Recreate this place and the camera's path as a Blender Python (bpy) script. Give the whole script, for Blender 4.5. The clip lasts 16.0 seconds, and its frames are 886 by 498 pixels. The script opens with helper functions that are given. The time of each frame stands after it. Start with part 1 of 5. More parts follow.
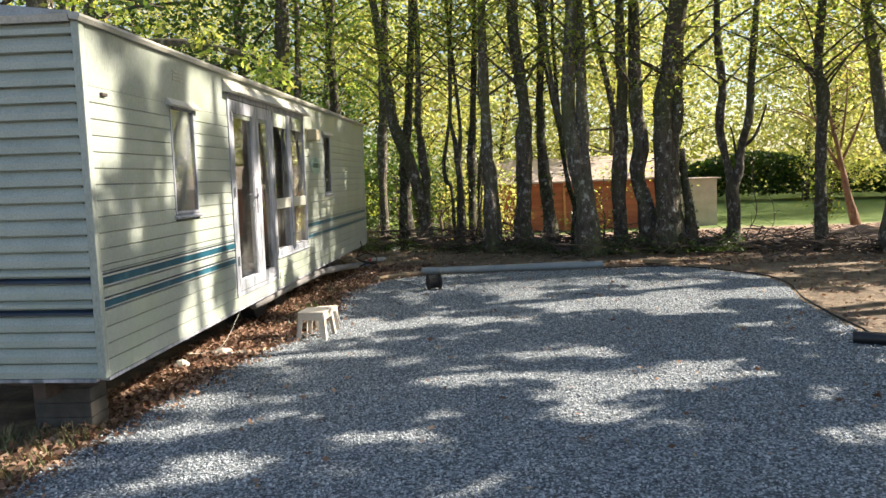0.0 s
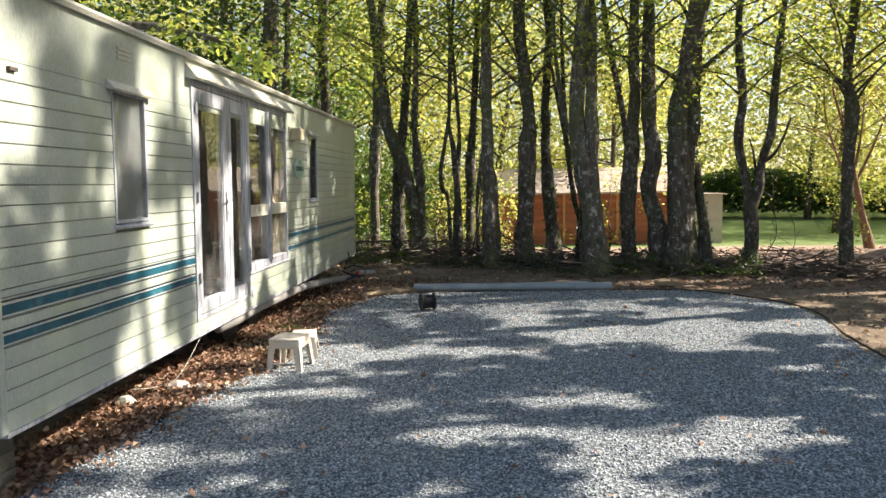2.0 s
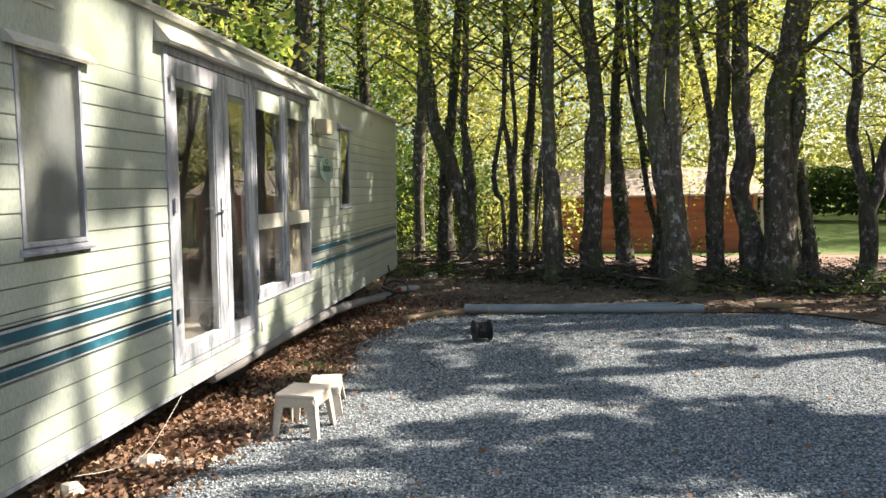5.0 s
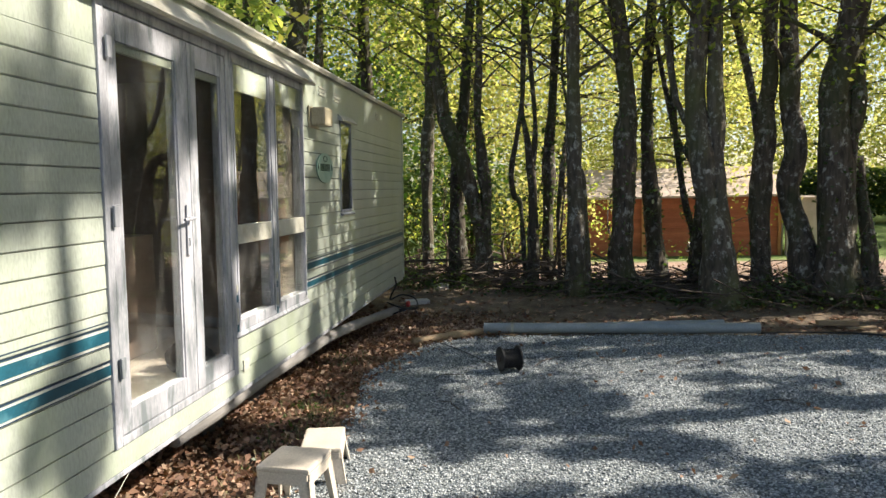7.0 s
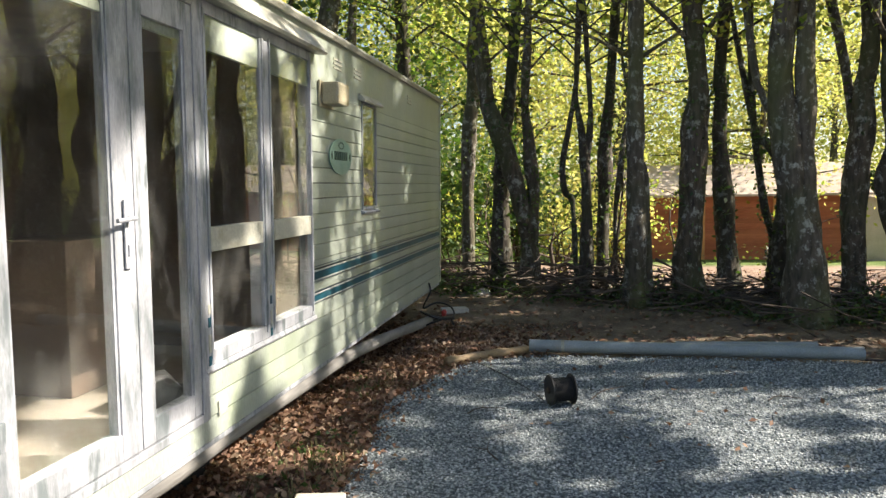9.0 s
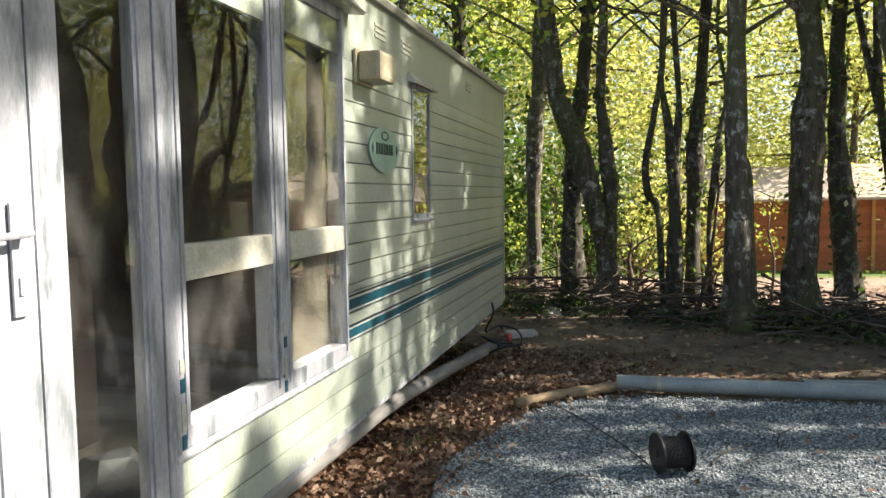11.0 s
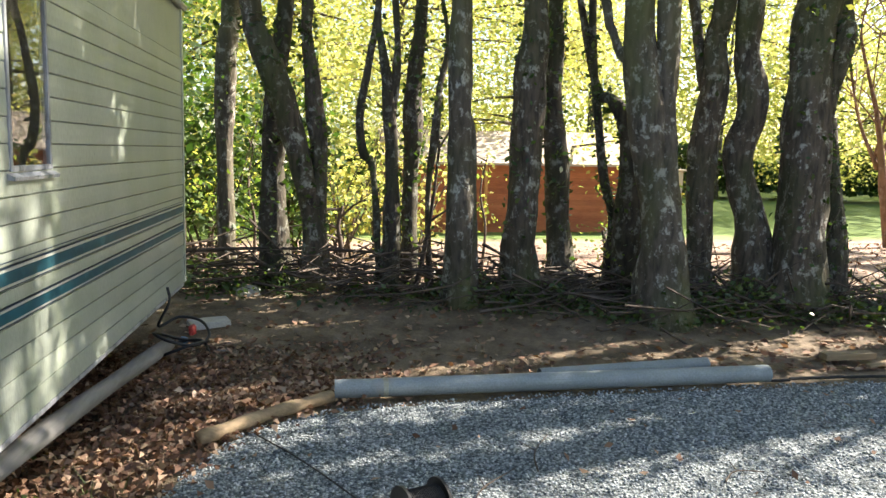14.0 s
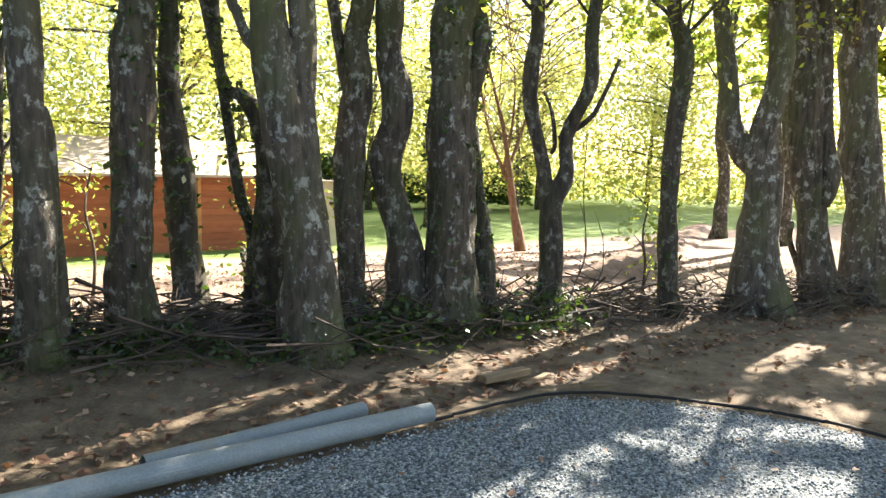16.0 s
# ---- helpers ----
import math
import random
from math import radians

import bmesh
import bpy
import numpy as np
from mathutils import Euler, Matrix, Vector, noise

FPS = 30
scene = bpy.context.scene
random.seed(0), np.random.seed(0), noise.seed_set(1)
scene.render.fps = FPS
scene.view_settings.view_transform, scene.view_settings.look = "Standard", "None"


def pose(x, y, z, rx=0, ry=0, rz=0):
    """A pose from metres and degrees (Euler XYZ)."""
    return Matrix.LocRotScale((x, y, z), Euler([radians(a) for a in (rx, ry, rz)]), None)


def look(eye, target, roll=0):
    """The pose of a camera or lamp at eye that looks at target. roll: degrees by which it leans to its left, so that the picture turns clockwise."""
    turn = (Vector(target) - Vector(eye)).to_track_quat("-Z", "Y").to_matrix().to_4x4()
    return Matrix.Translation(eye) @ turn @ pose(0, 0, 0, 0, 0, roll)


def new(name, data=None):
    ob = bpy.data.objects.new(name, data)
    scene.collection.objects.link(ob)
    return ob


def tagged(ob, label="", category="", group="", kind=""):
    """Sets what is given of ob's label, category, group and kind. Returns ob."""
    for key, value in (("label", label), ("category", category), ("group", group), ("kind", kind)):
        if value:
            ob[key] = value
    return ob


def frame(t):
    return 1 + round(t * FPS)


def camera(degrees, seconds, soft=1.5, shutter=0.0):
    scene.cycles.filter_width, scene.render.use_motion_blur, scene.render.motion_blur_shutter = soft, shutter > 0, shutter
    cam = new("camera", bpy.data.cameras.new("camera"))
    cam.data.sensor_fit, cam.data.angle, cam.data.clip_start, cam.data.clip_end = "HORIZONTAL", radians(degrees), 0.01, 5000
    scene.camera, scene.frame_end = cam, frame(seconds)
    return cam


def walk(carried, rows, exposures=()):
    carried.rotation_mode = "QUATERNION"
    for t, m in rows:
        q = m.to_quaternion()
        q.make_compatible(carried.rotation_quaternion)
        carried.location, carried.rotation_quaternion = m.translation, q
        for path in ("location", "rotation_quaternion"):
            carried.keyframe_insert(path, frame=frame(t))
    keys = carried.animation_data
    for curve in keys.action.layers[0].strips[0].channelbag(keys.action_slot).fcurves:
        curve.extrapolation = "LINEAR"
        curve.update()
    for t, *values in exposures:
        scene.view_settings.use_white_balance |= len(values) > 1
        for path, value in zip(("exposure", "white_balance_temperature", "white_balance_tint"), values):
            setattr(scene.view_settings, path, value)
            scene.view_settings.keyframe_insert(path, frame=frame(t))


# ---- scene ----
cam = camera(64.4, 16.0)
EXPOSURES = [(0.0, 1.56, 6800, 17), (4.0, 1.62, 6800, 17), (6.5, 1.26, 6700, 15), (8.0, 1.32, 6700, 14), (10.5, 1.68, 6700, 14), (11.5, 1.68, 6700, 14), (13.0, 1.85, 6700, 14), (14.0, 2.2, 6700, 14), (15.0, 2.2, 6700, 14), (16.0, 2.4, 6700, 14)]
PATH = [
    (0, (0.332, 0.251, 1.592), (0.179, 2.235, 1.39), -2.6),
    (0.5, (0.381, 0.493, 1.613), (0.168, 2.471, 1.411), -2.0),
    (1, (0.334, 0.723, 1.596), (0.149, 2.706, 1.418), -1.3),
    (1.5, (0.226, 0.973, 1.632), (0.126, 2.962, 1.449), -1.2),
    (2, (0.205, 1.234, 1.615), (0.077, 3.221, 1.432), -0.9),
    (2.5, (0.241, 1.561, 1.623), (0.087, 3.547, 1.448), -0.3),
    (3, (0.171, 1.863, 1.605), (0.141, 3.857, 1.447), -0.2),
    (3.5, (0.103, 2.089, 1.643), (0.122, 4.082, 1.481), -0.8),
    (4, (0.039, 2.328, 1.629), (-0.133, 4.313, 1.454), -1.4),
    (6.5, (-0.216, 3.652, 1.605), (-0.499, 5.625, 1.439), -1.2),
    (7, (-0.343, 3.944, 1.623), (-0.6, 5.92, 1.455), -1.4),
    (7.5, (-0.345, 4.23, 1.611), (-0.698, 6.19, 1.43), -1.6),
    (8, (-0.327, 4.51, 1.613), (-0.707, 6.465, 1.431), -1.0),
    (10.5, (-0.705, 5.757, 1.577), (-1.112, 7.709, 1.421), -1.5),
    (11, (-0.742, 6.073, 1.569), (-1.277, 7.994, 1.419), -1.5),
    (11.5, (-0.75, 6.329, 1.582), (-1.434, 8.201, 1.41), -1.0),
    (12, (-0.938, 6.531, 1.565), (-1.59, 8.408, 1.335), 0.2),
    (12.5, (-1.068, 6.675, 1.558), (-1.587, 8.587, 1.281), 0.6),
    (13, (-1.001, 6.894, 1.563), (-1.311, 8.851, 1.294), 0.7),
    (13.5, (-0.916, 7.14, 1.577), (-0.923, 9.121, 1.3), 0.9),
    (14, (-0.912, 7.425, 1.544), (-0.605, 9.382, 1.269), 1.0),
    (14.5, (-0.874, 7.686, 1.535), (-0.346, 9.596, 1.259), 0.3),
    (14.6, (-0.87, 7.742, 1.534), (-0.306, 9.641, 1.26), 0.3),
    (15, (-0.657, 7.879, 1.524), (-0.013, 9.754, 1.26), -0.1),
    (15.5, (-0.461, 8.101, 1.522), (0.428, 9.876, 1.278), 0.6),
    (16, (-0.304, 8.384, 1.5), (0.862, 9.993, 1.279), 1.3),
]
walk(cam, [(t, look(eye, target, roll)) for t, eye, target, roll in PATH], EXPOSURES)

# ---- sky and sun ----
SUN_AZ, SUN_EL = radians(14.0), radians(36.0)   # from +x towards +y, and above the horizon
world = bpy.data.worlds.new("sky")
scene.world = world
world.use_nodes = True
wn = world.node_tree.nodes
sky = wn.new("ShaderNodeTexSky")
sky.sky_type, sky.sun_disc, sky.sun_elevation = "NISHITA", False, SUN_EL
sky.sun_rotation = radians(90.0) - SUN_AZ
wn["Background"].inputs["Strength"].default_value = 0.08
world.node_tree.links.new(sky.outputs["Color"], wn["Background"].inputs["Color"])
sun_data = bpy.data.lights.new("sun", "SUN")
sun_data.energy, sun_data.angle, sun_data.color = 5.0, radians(0.5), (1.0, 0.935, 0.81)
sun = new("sun", sun_data)
sun_dir = Vector((math.cos(SUN_AZ) * math.cos(SUN_EL), math.sin(SUN_AZ) * math.cos(SUN_EL), math.sin(SUN_EL)))
sun.matrix_world = look(sun_dir * 60, (0, 0, 0))

# ---- materials ----
def nodes_of(name):
    m = bpy.data.materials.new(name)
    m.use_nodes = True
    return m, m.node_tree.nodes, m.node_tree.links, m.node_tree.nodes["Principled BSDF"]


def ramp(n, stops):
    r = n.new("ShaderNodeValToRGB")
    e = r.color_ramp.elements
    while len(e) < len(stops):
        e.new(0.5)
    for k, (p, c) in zip(e, stops):
        k.position, k.color = p, (*c, 1)
    return r


def noise_tex(n, l, scale, detail=4.0, stretch=None, rough=0.55):
    co = n.new("ShaderNodeTexCoord")
    t = n.new("ShaderNodeTexNoise")
    t.inputs["Scale"].default_value, t.inputs["Detail"].default_value, t.inputs["Roughness"].default_value = scale, detail, rough
    if stretch:
        mp = n.new("ShaderNodeMapping")
        mp.inputs["Scale"].default_value = stretch
        l.new(co.outputs["Object"], mp.inputs["Vector"])
        l.new(mp.outputs["Vector"], t.inputs["Vector"])
    else:
        l.new(co.outputs["Object"], t.inputs["Vector"])
    return t


def mix_col(n, l, fac, a, b, mode="MIX"):
    m = n.new("ShaderNodeMix")
    m.data_type, m.blend_type = "RGBA", mode
    for sock, v in ((m.inputs[0], fac), (m.inputs[6], a), (m.inputs[7], b)):
        if isinstance(v, bpy.types.NodeSocket):
            l.new(v, sock)
        elif isinstance(v, (int, float)):
            sock.default_value = v
        else:
            sock.default_value = (*v, 1)
    return m.outputs[2]


def surface(name, a, b, scale=6.0, fine=60.0, rough=0.7, bump=0.2, metal=0.0, stain=None, stain_scale=2.0, stain_at=(0.55, 0.7), stretch=None, piece=0.0, depth=0.01):
    """Two tones by a coarse noise, darkened by a fine grain, with stains of a third colour, and relief."""
    m, n, l, p = nodes_of(name)
    big, small = noise_tex(n, l, scale, 4, stretch), noise_tex(n, l, fine, 3, stretch)
    col = ramp(n, [(0.35, a), (0.65, b)])
    l.new(big.outputs["Fac"], col.inputs["Fac"])
    grain = ramp(n, [(0.3, (0.72, 0.72, 0.72)), (0.7, (1, 1, 1))])
    l.new(small.outputs["Fac"], grain.inputs["Fac"])
    out = mix_col(n, l, 1.0, col.outputs["Color"], grain.outputs["Color"], "MULTIPLY")
    if stain:
        st = noise_tex(n, l, stain_scale, 5, stretch, 0.65)
        sr = ramp(n, [(stain_at[0], (0, 0, 0)), (stain_at[1], (1, 1, 1))])
        l.new(st.outputs["Fac"], sr.inputs["Fac"])
        out = mix_col(n, l, sr.outputs["Color"], out, stain)
    if piece:
        oi = n.new("ShaderNodeObjectInfo")
        pr = ramp(n, [(0.0, (1 - piece,) * 3), (1.0, (1, 1, 1))])
        l.new(oi.outputs["Random"], pr.inputs["Fac"])
        out = mix_col(n, l, 1.0, out, pr.outputs["Color"], "MULTIPLY")
    l.new(out, p.inputs["Base Color"])
    rr = n.new("ShaderNodeMapRange")
    rr.inputs["To Min"].default_value, rr.inputs["To Max"].default_value = max(0.02, rough - 0.12), min(1.0, rough + 0.12)
    l.new(small.outputs["Fac"], rr.inputs["Value"])
    l.new(rr.outputs["Result"], p.inputs["Roughness"])
    p.inputs["Metallic"].default_value = metal
    if bump:
        bp = n.new("ShaderNodeBump")
        bp.inputs["Strength"].default_value, bp.inputs["Distance"].default_value = bump, depth
        l.new(small.outputs["Fac"], bp.inputs["Height"])
        l.new(bp.outputs["Normal"], p.inputs["Normal"])
    return m


def leaf_material(name, tones, through_tones, share=0.5, rough=0.5):
    """Leaves whose tone varies from leaf to leaf and which let light through."""
    m, n, l, p = nodes_of(name)
    geo = n.new("ShaderNodeNewGeometry")
    k = len(tones) - 1
    ca, cb = ramp(n, [(i / k, c) for i, c in enumerate(tones)]), ramp(n, [(i / k, c) for i, c in enumerate(through_tones)])
    l.new(geo.outputs["Random Per Island"], ca.inputs["Fac"])
    l.new(geo.outputs["Random Per Island"], cb.inputs["Fac"])
    l.new(ca.outputs["Color"], p.inputs["Base Color"])
    p.inputs["Roughness"].default_value = rough
    tr = n.new("ShaderNodeBsdfTranslucent")
    l.new(cb.outputs["Color"], tr.inputs["Color"])
    mx = n.new("ShaderNodeMixShader")
    mx.inputs["Fac"].default_value = share
    l.new(p.outputs["BSDF"], mx.inputs[1])
    l.new(tr.outputs["BSDF"], mx.inputs[2])
    l.new(mx.outputs["Shader"], n["Material Output"].inputs["Surface"])
    return m


def island_material(name, tones, rough=0.85):
    m, n, l, p = nodes_of(name)
    geo = n.new("ShaderNodeNewGeometry")
    c = ramp(n, [(i / (len(tones) - 1), t) for i, t in enumerate(tones)])
    l.new(geo.outputs["Random Per Island"], c.inputs["Fac"])
    l.new(c.outputs["Color"], p.inputs["Base Color"])
    p.inputs["Roughness"].default_value = rough
    return m


def glass_material(name, tint=(0.92, 0.95, 0.93), rough=0.0):
    m, n, l, p = nodes_of(name)
    p.inputs["Base Color"].default_value = (*tint, 1)
    p.inputs["Transmission Weight"].default_value, p.inputs["Roughness"].default_value, p.inputs["IOR"].default_value = 1.0, rough, 1.5
    dust, film = n.new("ShaderNodeBsdfDiffuse"), noise_tex(n, l, 2.5, 4, (1, 1, 0.5))
    dust.inputs["Color"].default_value = (0.5, 0.5, 0.48, 1)
    r = ramp(n, [(0.5, (0.004, 0.004, 0.004)), (0.8, (0.10, 0.10, 0.10))])
    l.new(film.outputs["Fac"], r.inputs["Fac"])
    mx = n.new("ShaderNodeMixShader")
    l.new(r.outputs["Color"], mx.inputs["Fac"])
    l.new(p.outputs["BSDF"], mx.inputs[1])
    l.new(dust.outputs["BSDF"], mx.inputs[2])
    l.new(mx.outputs["Shader"], n["Material Output"].inputs["Surface"])
    return m


def bark_material(name, a, b, lichen, moss):
    m, n, l, p = nodes_of(name)
    furrow, big, spots, low = noise_tex(n, l, 22, 5, (1, 1, 0.22)), noise_tex(n, l, 2.2, 4), noise_tex(n, l, 11, 9, (1, 1, 0.8), 0.75), noise_tex(n, l, 1.6, 3, (1, 1, 0.5))
    col = ramp(n, [(0.32, a), (0.62, b)])
    l.new(furrow.outputs["Fac"], col.inputs["Fac"])
    sp = ramp(n, [(0.54, (0, 0, 0)), (0.60, (0.85, 0.85, 0.85))])
    l.new(spots.outputs["Fac"], sp.inputs["Fac"])
    out = mix_col(n, l, sp.outputs["Color"], col.outputs["Color"], lichen)
    ms = ramp(n, [(0.44, (0, 0, 0)), (0.64, (0.75, 0.75, 0.75))])
    l.new(low.outputs["Fac"], ms.inputs["Fac"])
    out = mix_col(n, l, ms.outputs["Color"], out, moss)
    tone = ramp(n, [(0.3, (0.7, 0.7, 0.7)), (0.7, (1, 1, 1))])
    l.new(big.outputs["Fac"], tone.inputs["Fac"])
    l.new(mix_col(n, l, 1.0, out, tone.outputs["Color"], "MULTIPLY"), p.inputs["Base Color"])
    p.inputs["Roughness"].default_value = 0.92
    bp = n.new("ShaderNodeBump")
    bp.inputs["Strength"].default_value, bp.inputs["Distance"].default_value = 0.8, 0.025
    l.new(furrow.outputs["Fac"], bp.inputs["Height"])
    l.new(bp.outputs["Normal"], p.inputs["Normal"])
    return m


def ground_material():
    """Bare soil with leaf litter near, dry sunlit earth behind the trees, lawn farther off."""
    m, n, l, p = nodes_of("soil_and_lawn")
    big, mid, fine = noise_tex(n, l, 0.5, 5), noise_tex(n, l, 3.0, 5, None, 0.65), noise_tex(n, l, 45, 4, None, 0.7)
    soil = ramp(n, [(0.32, (0.082, 0.058, 0.036)), (0.5, (0.185, 0.138, 0.088)), (0.68, (0.31, 0.238, 0.158))])
    l.new(mid.outputs["Fac"], soil.inputs["Fac"])
    dry = ramp(n, [(0.3, (0.30, 0.19, 0.135)), (0.6, (0.47, 0.34, 0.26))])
    l.new(mid.outputs["Fac"], dry.inputs["Fac"])
    lawn = ramp(n, [(0.3, (0.10, 0.17, 0.03)), (0.7, (0.19, 0.28, 0.06))])
    l.new(mid.outputs["Fac"], lawn.inputs["Fac"])
    geo, sep = n.new("ShaderNodeNewGeometry"), n.new("ShaderNodeSeparateXYZ")
    l.new(geo.outputs["Position"], sep.inputs["Vector"])

    def smooth(value, lo, hi, wobble):
        add = n.new("ShaderNodeMath")
        add.operation = "MULTIPLY_ADD"
        l.new(big.outputs["Fac"], add.inputs[0])
        add.inputs[1].default_value = wobble
        l.new(value, add.inputs[2])
        r = n.new("ShaderNodeMapRange")
        r.interpolation_type = "SMOOTHSTEP"
        r.inputs["From Min"].default_value, r.inputs["From Max"].default_value = lo, hi
        l.new(add.outputs[0], r.inputs["Value"])
        return r.outputs["Result"]
    out = mix_col(n, l, smooth(sep.outputs["Y"], 15.2, 17.2, 2.0), soil.outputs["Color"], dry.outputs["Color"])
    out = mix_col(n, l, smooth(sep.outputs["Y"], 22.6, 24.0, 3.0), out, lawn.outputs["Color"])
    grain = ramp(n, [(0.3, (0.6, 0.6, 0.6)), (0.65, (1, 1, 1))])
    l.new(fine.outputs["Fac"], grain.inputs["Fac"])
    l.new(mix_col(n, l, 1.0, out, grain.outputs["Color"], "MULTIPLY"), p.inputs["Base Color"])
    p.inputs["Roughness"].default_value = 0.95
    bp = n.new("ShaderNodeBump")
    bp.inputs["Strength"].default_value, bp.inputs["Distance"].default_value = 0.6, 0.03
    l.new(fine.outputs["Fac"], bp.inputs["Height"])
    l.new(bp.outputs["Normal"], p.inputs["Normal"])
    return m


def gravel_material():
    m, n, l, p = nodes_of("crushed_gravel")
    co = n.new("ShaderNodeTexCoord")
    v = n.new("ShaderNodeTexVoronoi")
    v.inputs["Scale"].default_value = 70
    l.new(co.outputs["Object"], v.inputs["Vector"])
    sep = n.new("ShaderNodeSeparateColor")
    l.new(v.outputs["Color"], sep.inputs["Color"])
    tone = ramp(n, [(0.0, (0.05, 0.066, 0.076)), (0.5, (0.205, 0.242, 0.256)), (1.0, (0.47, 0.51, 0.515))])
    l.new(sep.outputs["Red"], tone.inputs["Fac"])
    gap = ramp(n, [(0.35, (1, 1, 1)), (0.75, (0.35, 0.35, 0.35))])
    l.new(v.outputs["Distance"], gap.inputs["Fac"])
    out = mix_col(n, l, 1.0, tone.outputs["Color"], gap.outputs["Color"], "MULTIPLY")
    patch, pr = noise_tex(n, l, 1.3, 5, None, 0.6), ramp(n, [(0.62, (0, 0, 0)), (0.78, (0.55, 0.55, 0.55))])
    l.new(patch.outputs["Fac"], pr.inputs["Fac"])
    l.new(mix_col(n, l, pr.outputs["Color"], out, (0.24, 0.19, 0.14)), p.inputs["Base Color"])
    p.inputs["Roughness"].default_value = 0.85
    bp = n.new("ShaderNodeBump")
    bp.inputs["Strength"].default_value, bp.inputs["Distance"].default_value, bp.invert = 1.0, 0.009, True
    l.new(v.outputs["Distance"], bp.inputs["Height"])
    l.new(bp.outputs["Normal"], p.inputs["Normal"])
    return m


M_GROUND, M_GRAVEL = ground_material(), gravel_material()
M_STONES = island_material("gravel_stones", [(0.048, 0.064, 0.074), (0.18, 0.21, 0.222), (0.35, 0.385, 0.395), (0.58, 0.61, 0.61)], 0.8)
M_LITTER = leaf_material("fallen_leaves", [(0.08, 0.042, 0.028), (0.18, 0.095, 0.058), (0.28, 0.165, 0.105), (0.42, 0.31, 0.215)], [(0.2, 0.08, 0.03), (0.3, 0.15, 0.05), (0.35, 0.2, 0.1), (0.4, 0.3, 0.15)], 0.15, 0.75)
# the litter again in lighter tones: sunlight put into the leaf colour
M_LITTER_SUNLIT = leaf_material("sunlit_tone_leaves", [(0.20, 0.10, 0.06), (0.34, 0.20, 0.13), (0.46, 0.32, 0.22), (0.58, 0.46, 0.34)], [(0.3, 0.15, 0.05), (0.35, 0.2, 0.1), (0.4, 0.3, 0.15), (0.45, 0.35, 0.2)], 0.15, 0.75)
M_CLAD = surface("pale_green_cladding", (0.37, 0.415, 0.355), (0.44, 0.485, 0.42), 3.0, 90, 0.33, 0.05, stain=(0.30, 0.355, 0.24), stain_scale=2.6, stain_at=(0.5, 0.8), stretch=(1, 1, 0.35), piece=0.08)
M_CLAD_END = surface("pale_grey_green_cladding", (0.36, 0.42, 0.36), (0.45, 0.50, 0.43), 3.0, 90, 0.42, 0.05, stain=(0.36, 0.43, 0.30), stain_scale=2.0, stain_at=(0.55, 0.85), piece=0.06)
M_WHITE = surface("white_banded_cladding", (0.45, 0.485, 0.435), (0.54, 0.565, 0.52), 3.0, 90, 0.42, 0.05, stain=(0.45, 0.5, 0.36), stain_scale=2.6, stain_at=(0.55, 0.85), stretch=(1, 1, 0.35))
M_STRIPE = surface("teal_stripe", (0.006, 0.058, 0.088), (0.010, 0.10, 0.145), 4.0, 80, 0.45, 0.04, stain=(0.05, 0.16, 0.20), stain_scale=5.0)
M_STRIPE_NAVY = surface("navy_stripe", (0.015, 0.03, 0.06), (0.02, 0.05, 0.085), 4.0, 80, 0.45, 0.04)
M_CORE = surface("dark_wall_core", (0.10, 0.11, 0.09), (0.14, 0.15, 0.12), 4.0, 60, 0.8, 0.1)
M_ALU = surface("weathered_aluminium", (0.29, 0.305, 0.33), (0.53, 0.54, 0.585), 4.0, 90, 0.5, 0.08, metal=0.1, stain=(0.15, 0.175, 0.185), stain_scale=7.0, stain_at=(0.50, 0.64), stretch=(1.8, 1.8, 0.4))
M_TRIM = surface("off_white_trim", (0.46, 0.46, 0.385), (0.57, 0.565, 0.49), 5.0, 70, 0.5, 0.08, stain=(0.30, 0.27, 0.18), stain_scale=5.0, stain_at=(0.52, 0.75))
M_ROOF = surface("dull_roof_sheet", (0.28, 0.31, 0.32), (0.42, 0.45, 0.46), 3.0, 60, 0.45, 0.1, metal=0.3, stain=(0.16, 0.15, 0.1), stain_scale=3.0)
M_GLASS = glass_material("window_glass")
M_BLIND = surface("white_blind", (0.34, 0.355, 0.36), (0.43, 0.44, 0.44), 3.0, 60, 0.8, 0.05)
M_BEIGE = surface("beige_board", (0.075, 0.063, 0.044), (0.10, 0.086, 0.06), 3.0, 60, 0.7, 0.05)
M_INSIDE = surface("brown_interior_panel", (0.12, 0.083, 0.06), (0.18, 0.127, 0.09), 3.0, 60, 0.7, 0.05)
M_FLOOR = surface("worn_pale_floor", (0.36, 0.31, 0.25), (0.46, 0.41, 0.34), 3.0, 60, 0.6, 0.05)
M_STEEL = surface("rusty_chassis_steel", (0.05, 0.04, 0.035), (0.11, 0.075, 0.055), 8.0, 80, 0.8, 0.25)
M_RUBBER = surface("black_rubber", (0.010, 0.010, 0.011), (0.018, 0.018, 0.018), 8.0, 80, 0.75, 0.2)
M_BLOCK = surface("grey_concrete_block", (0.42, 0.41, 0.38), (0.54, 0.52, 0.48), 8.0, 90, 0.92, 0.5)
# a much darker concrete than M_BLOCK, for the stacks under the caravan
M_DARKBLOCK = surface("dark_concrete_block", (0.06, 0.055, 0.047), (0.11, 0.10, 0.085), 8.0, 90, 0.92, 0.5)
M_PLASTIC = surface("cream_plastic", (0.56, 0.50, 0.41), (0.66, 0.60, 0.51), 5.0, 90, 0.45, 0.04, stain=(0.38, 0.31, 0.22), stain_scale=7.0, stain_at=(0.6, 0.8))
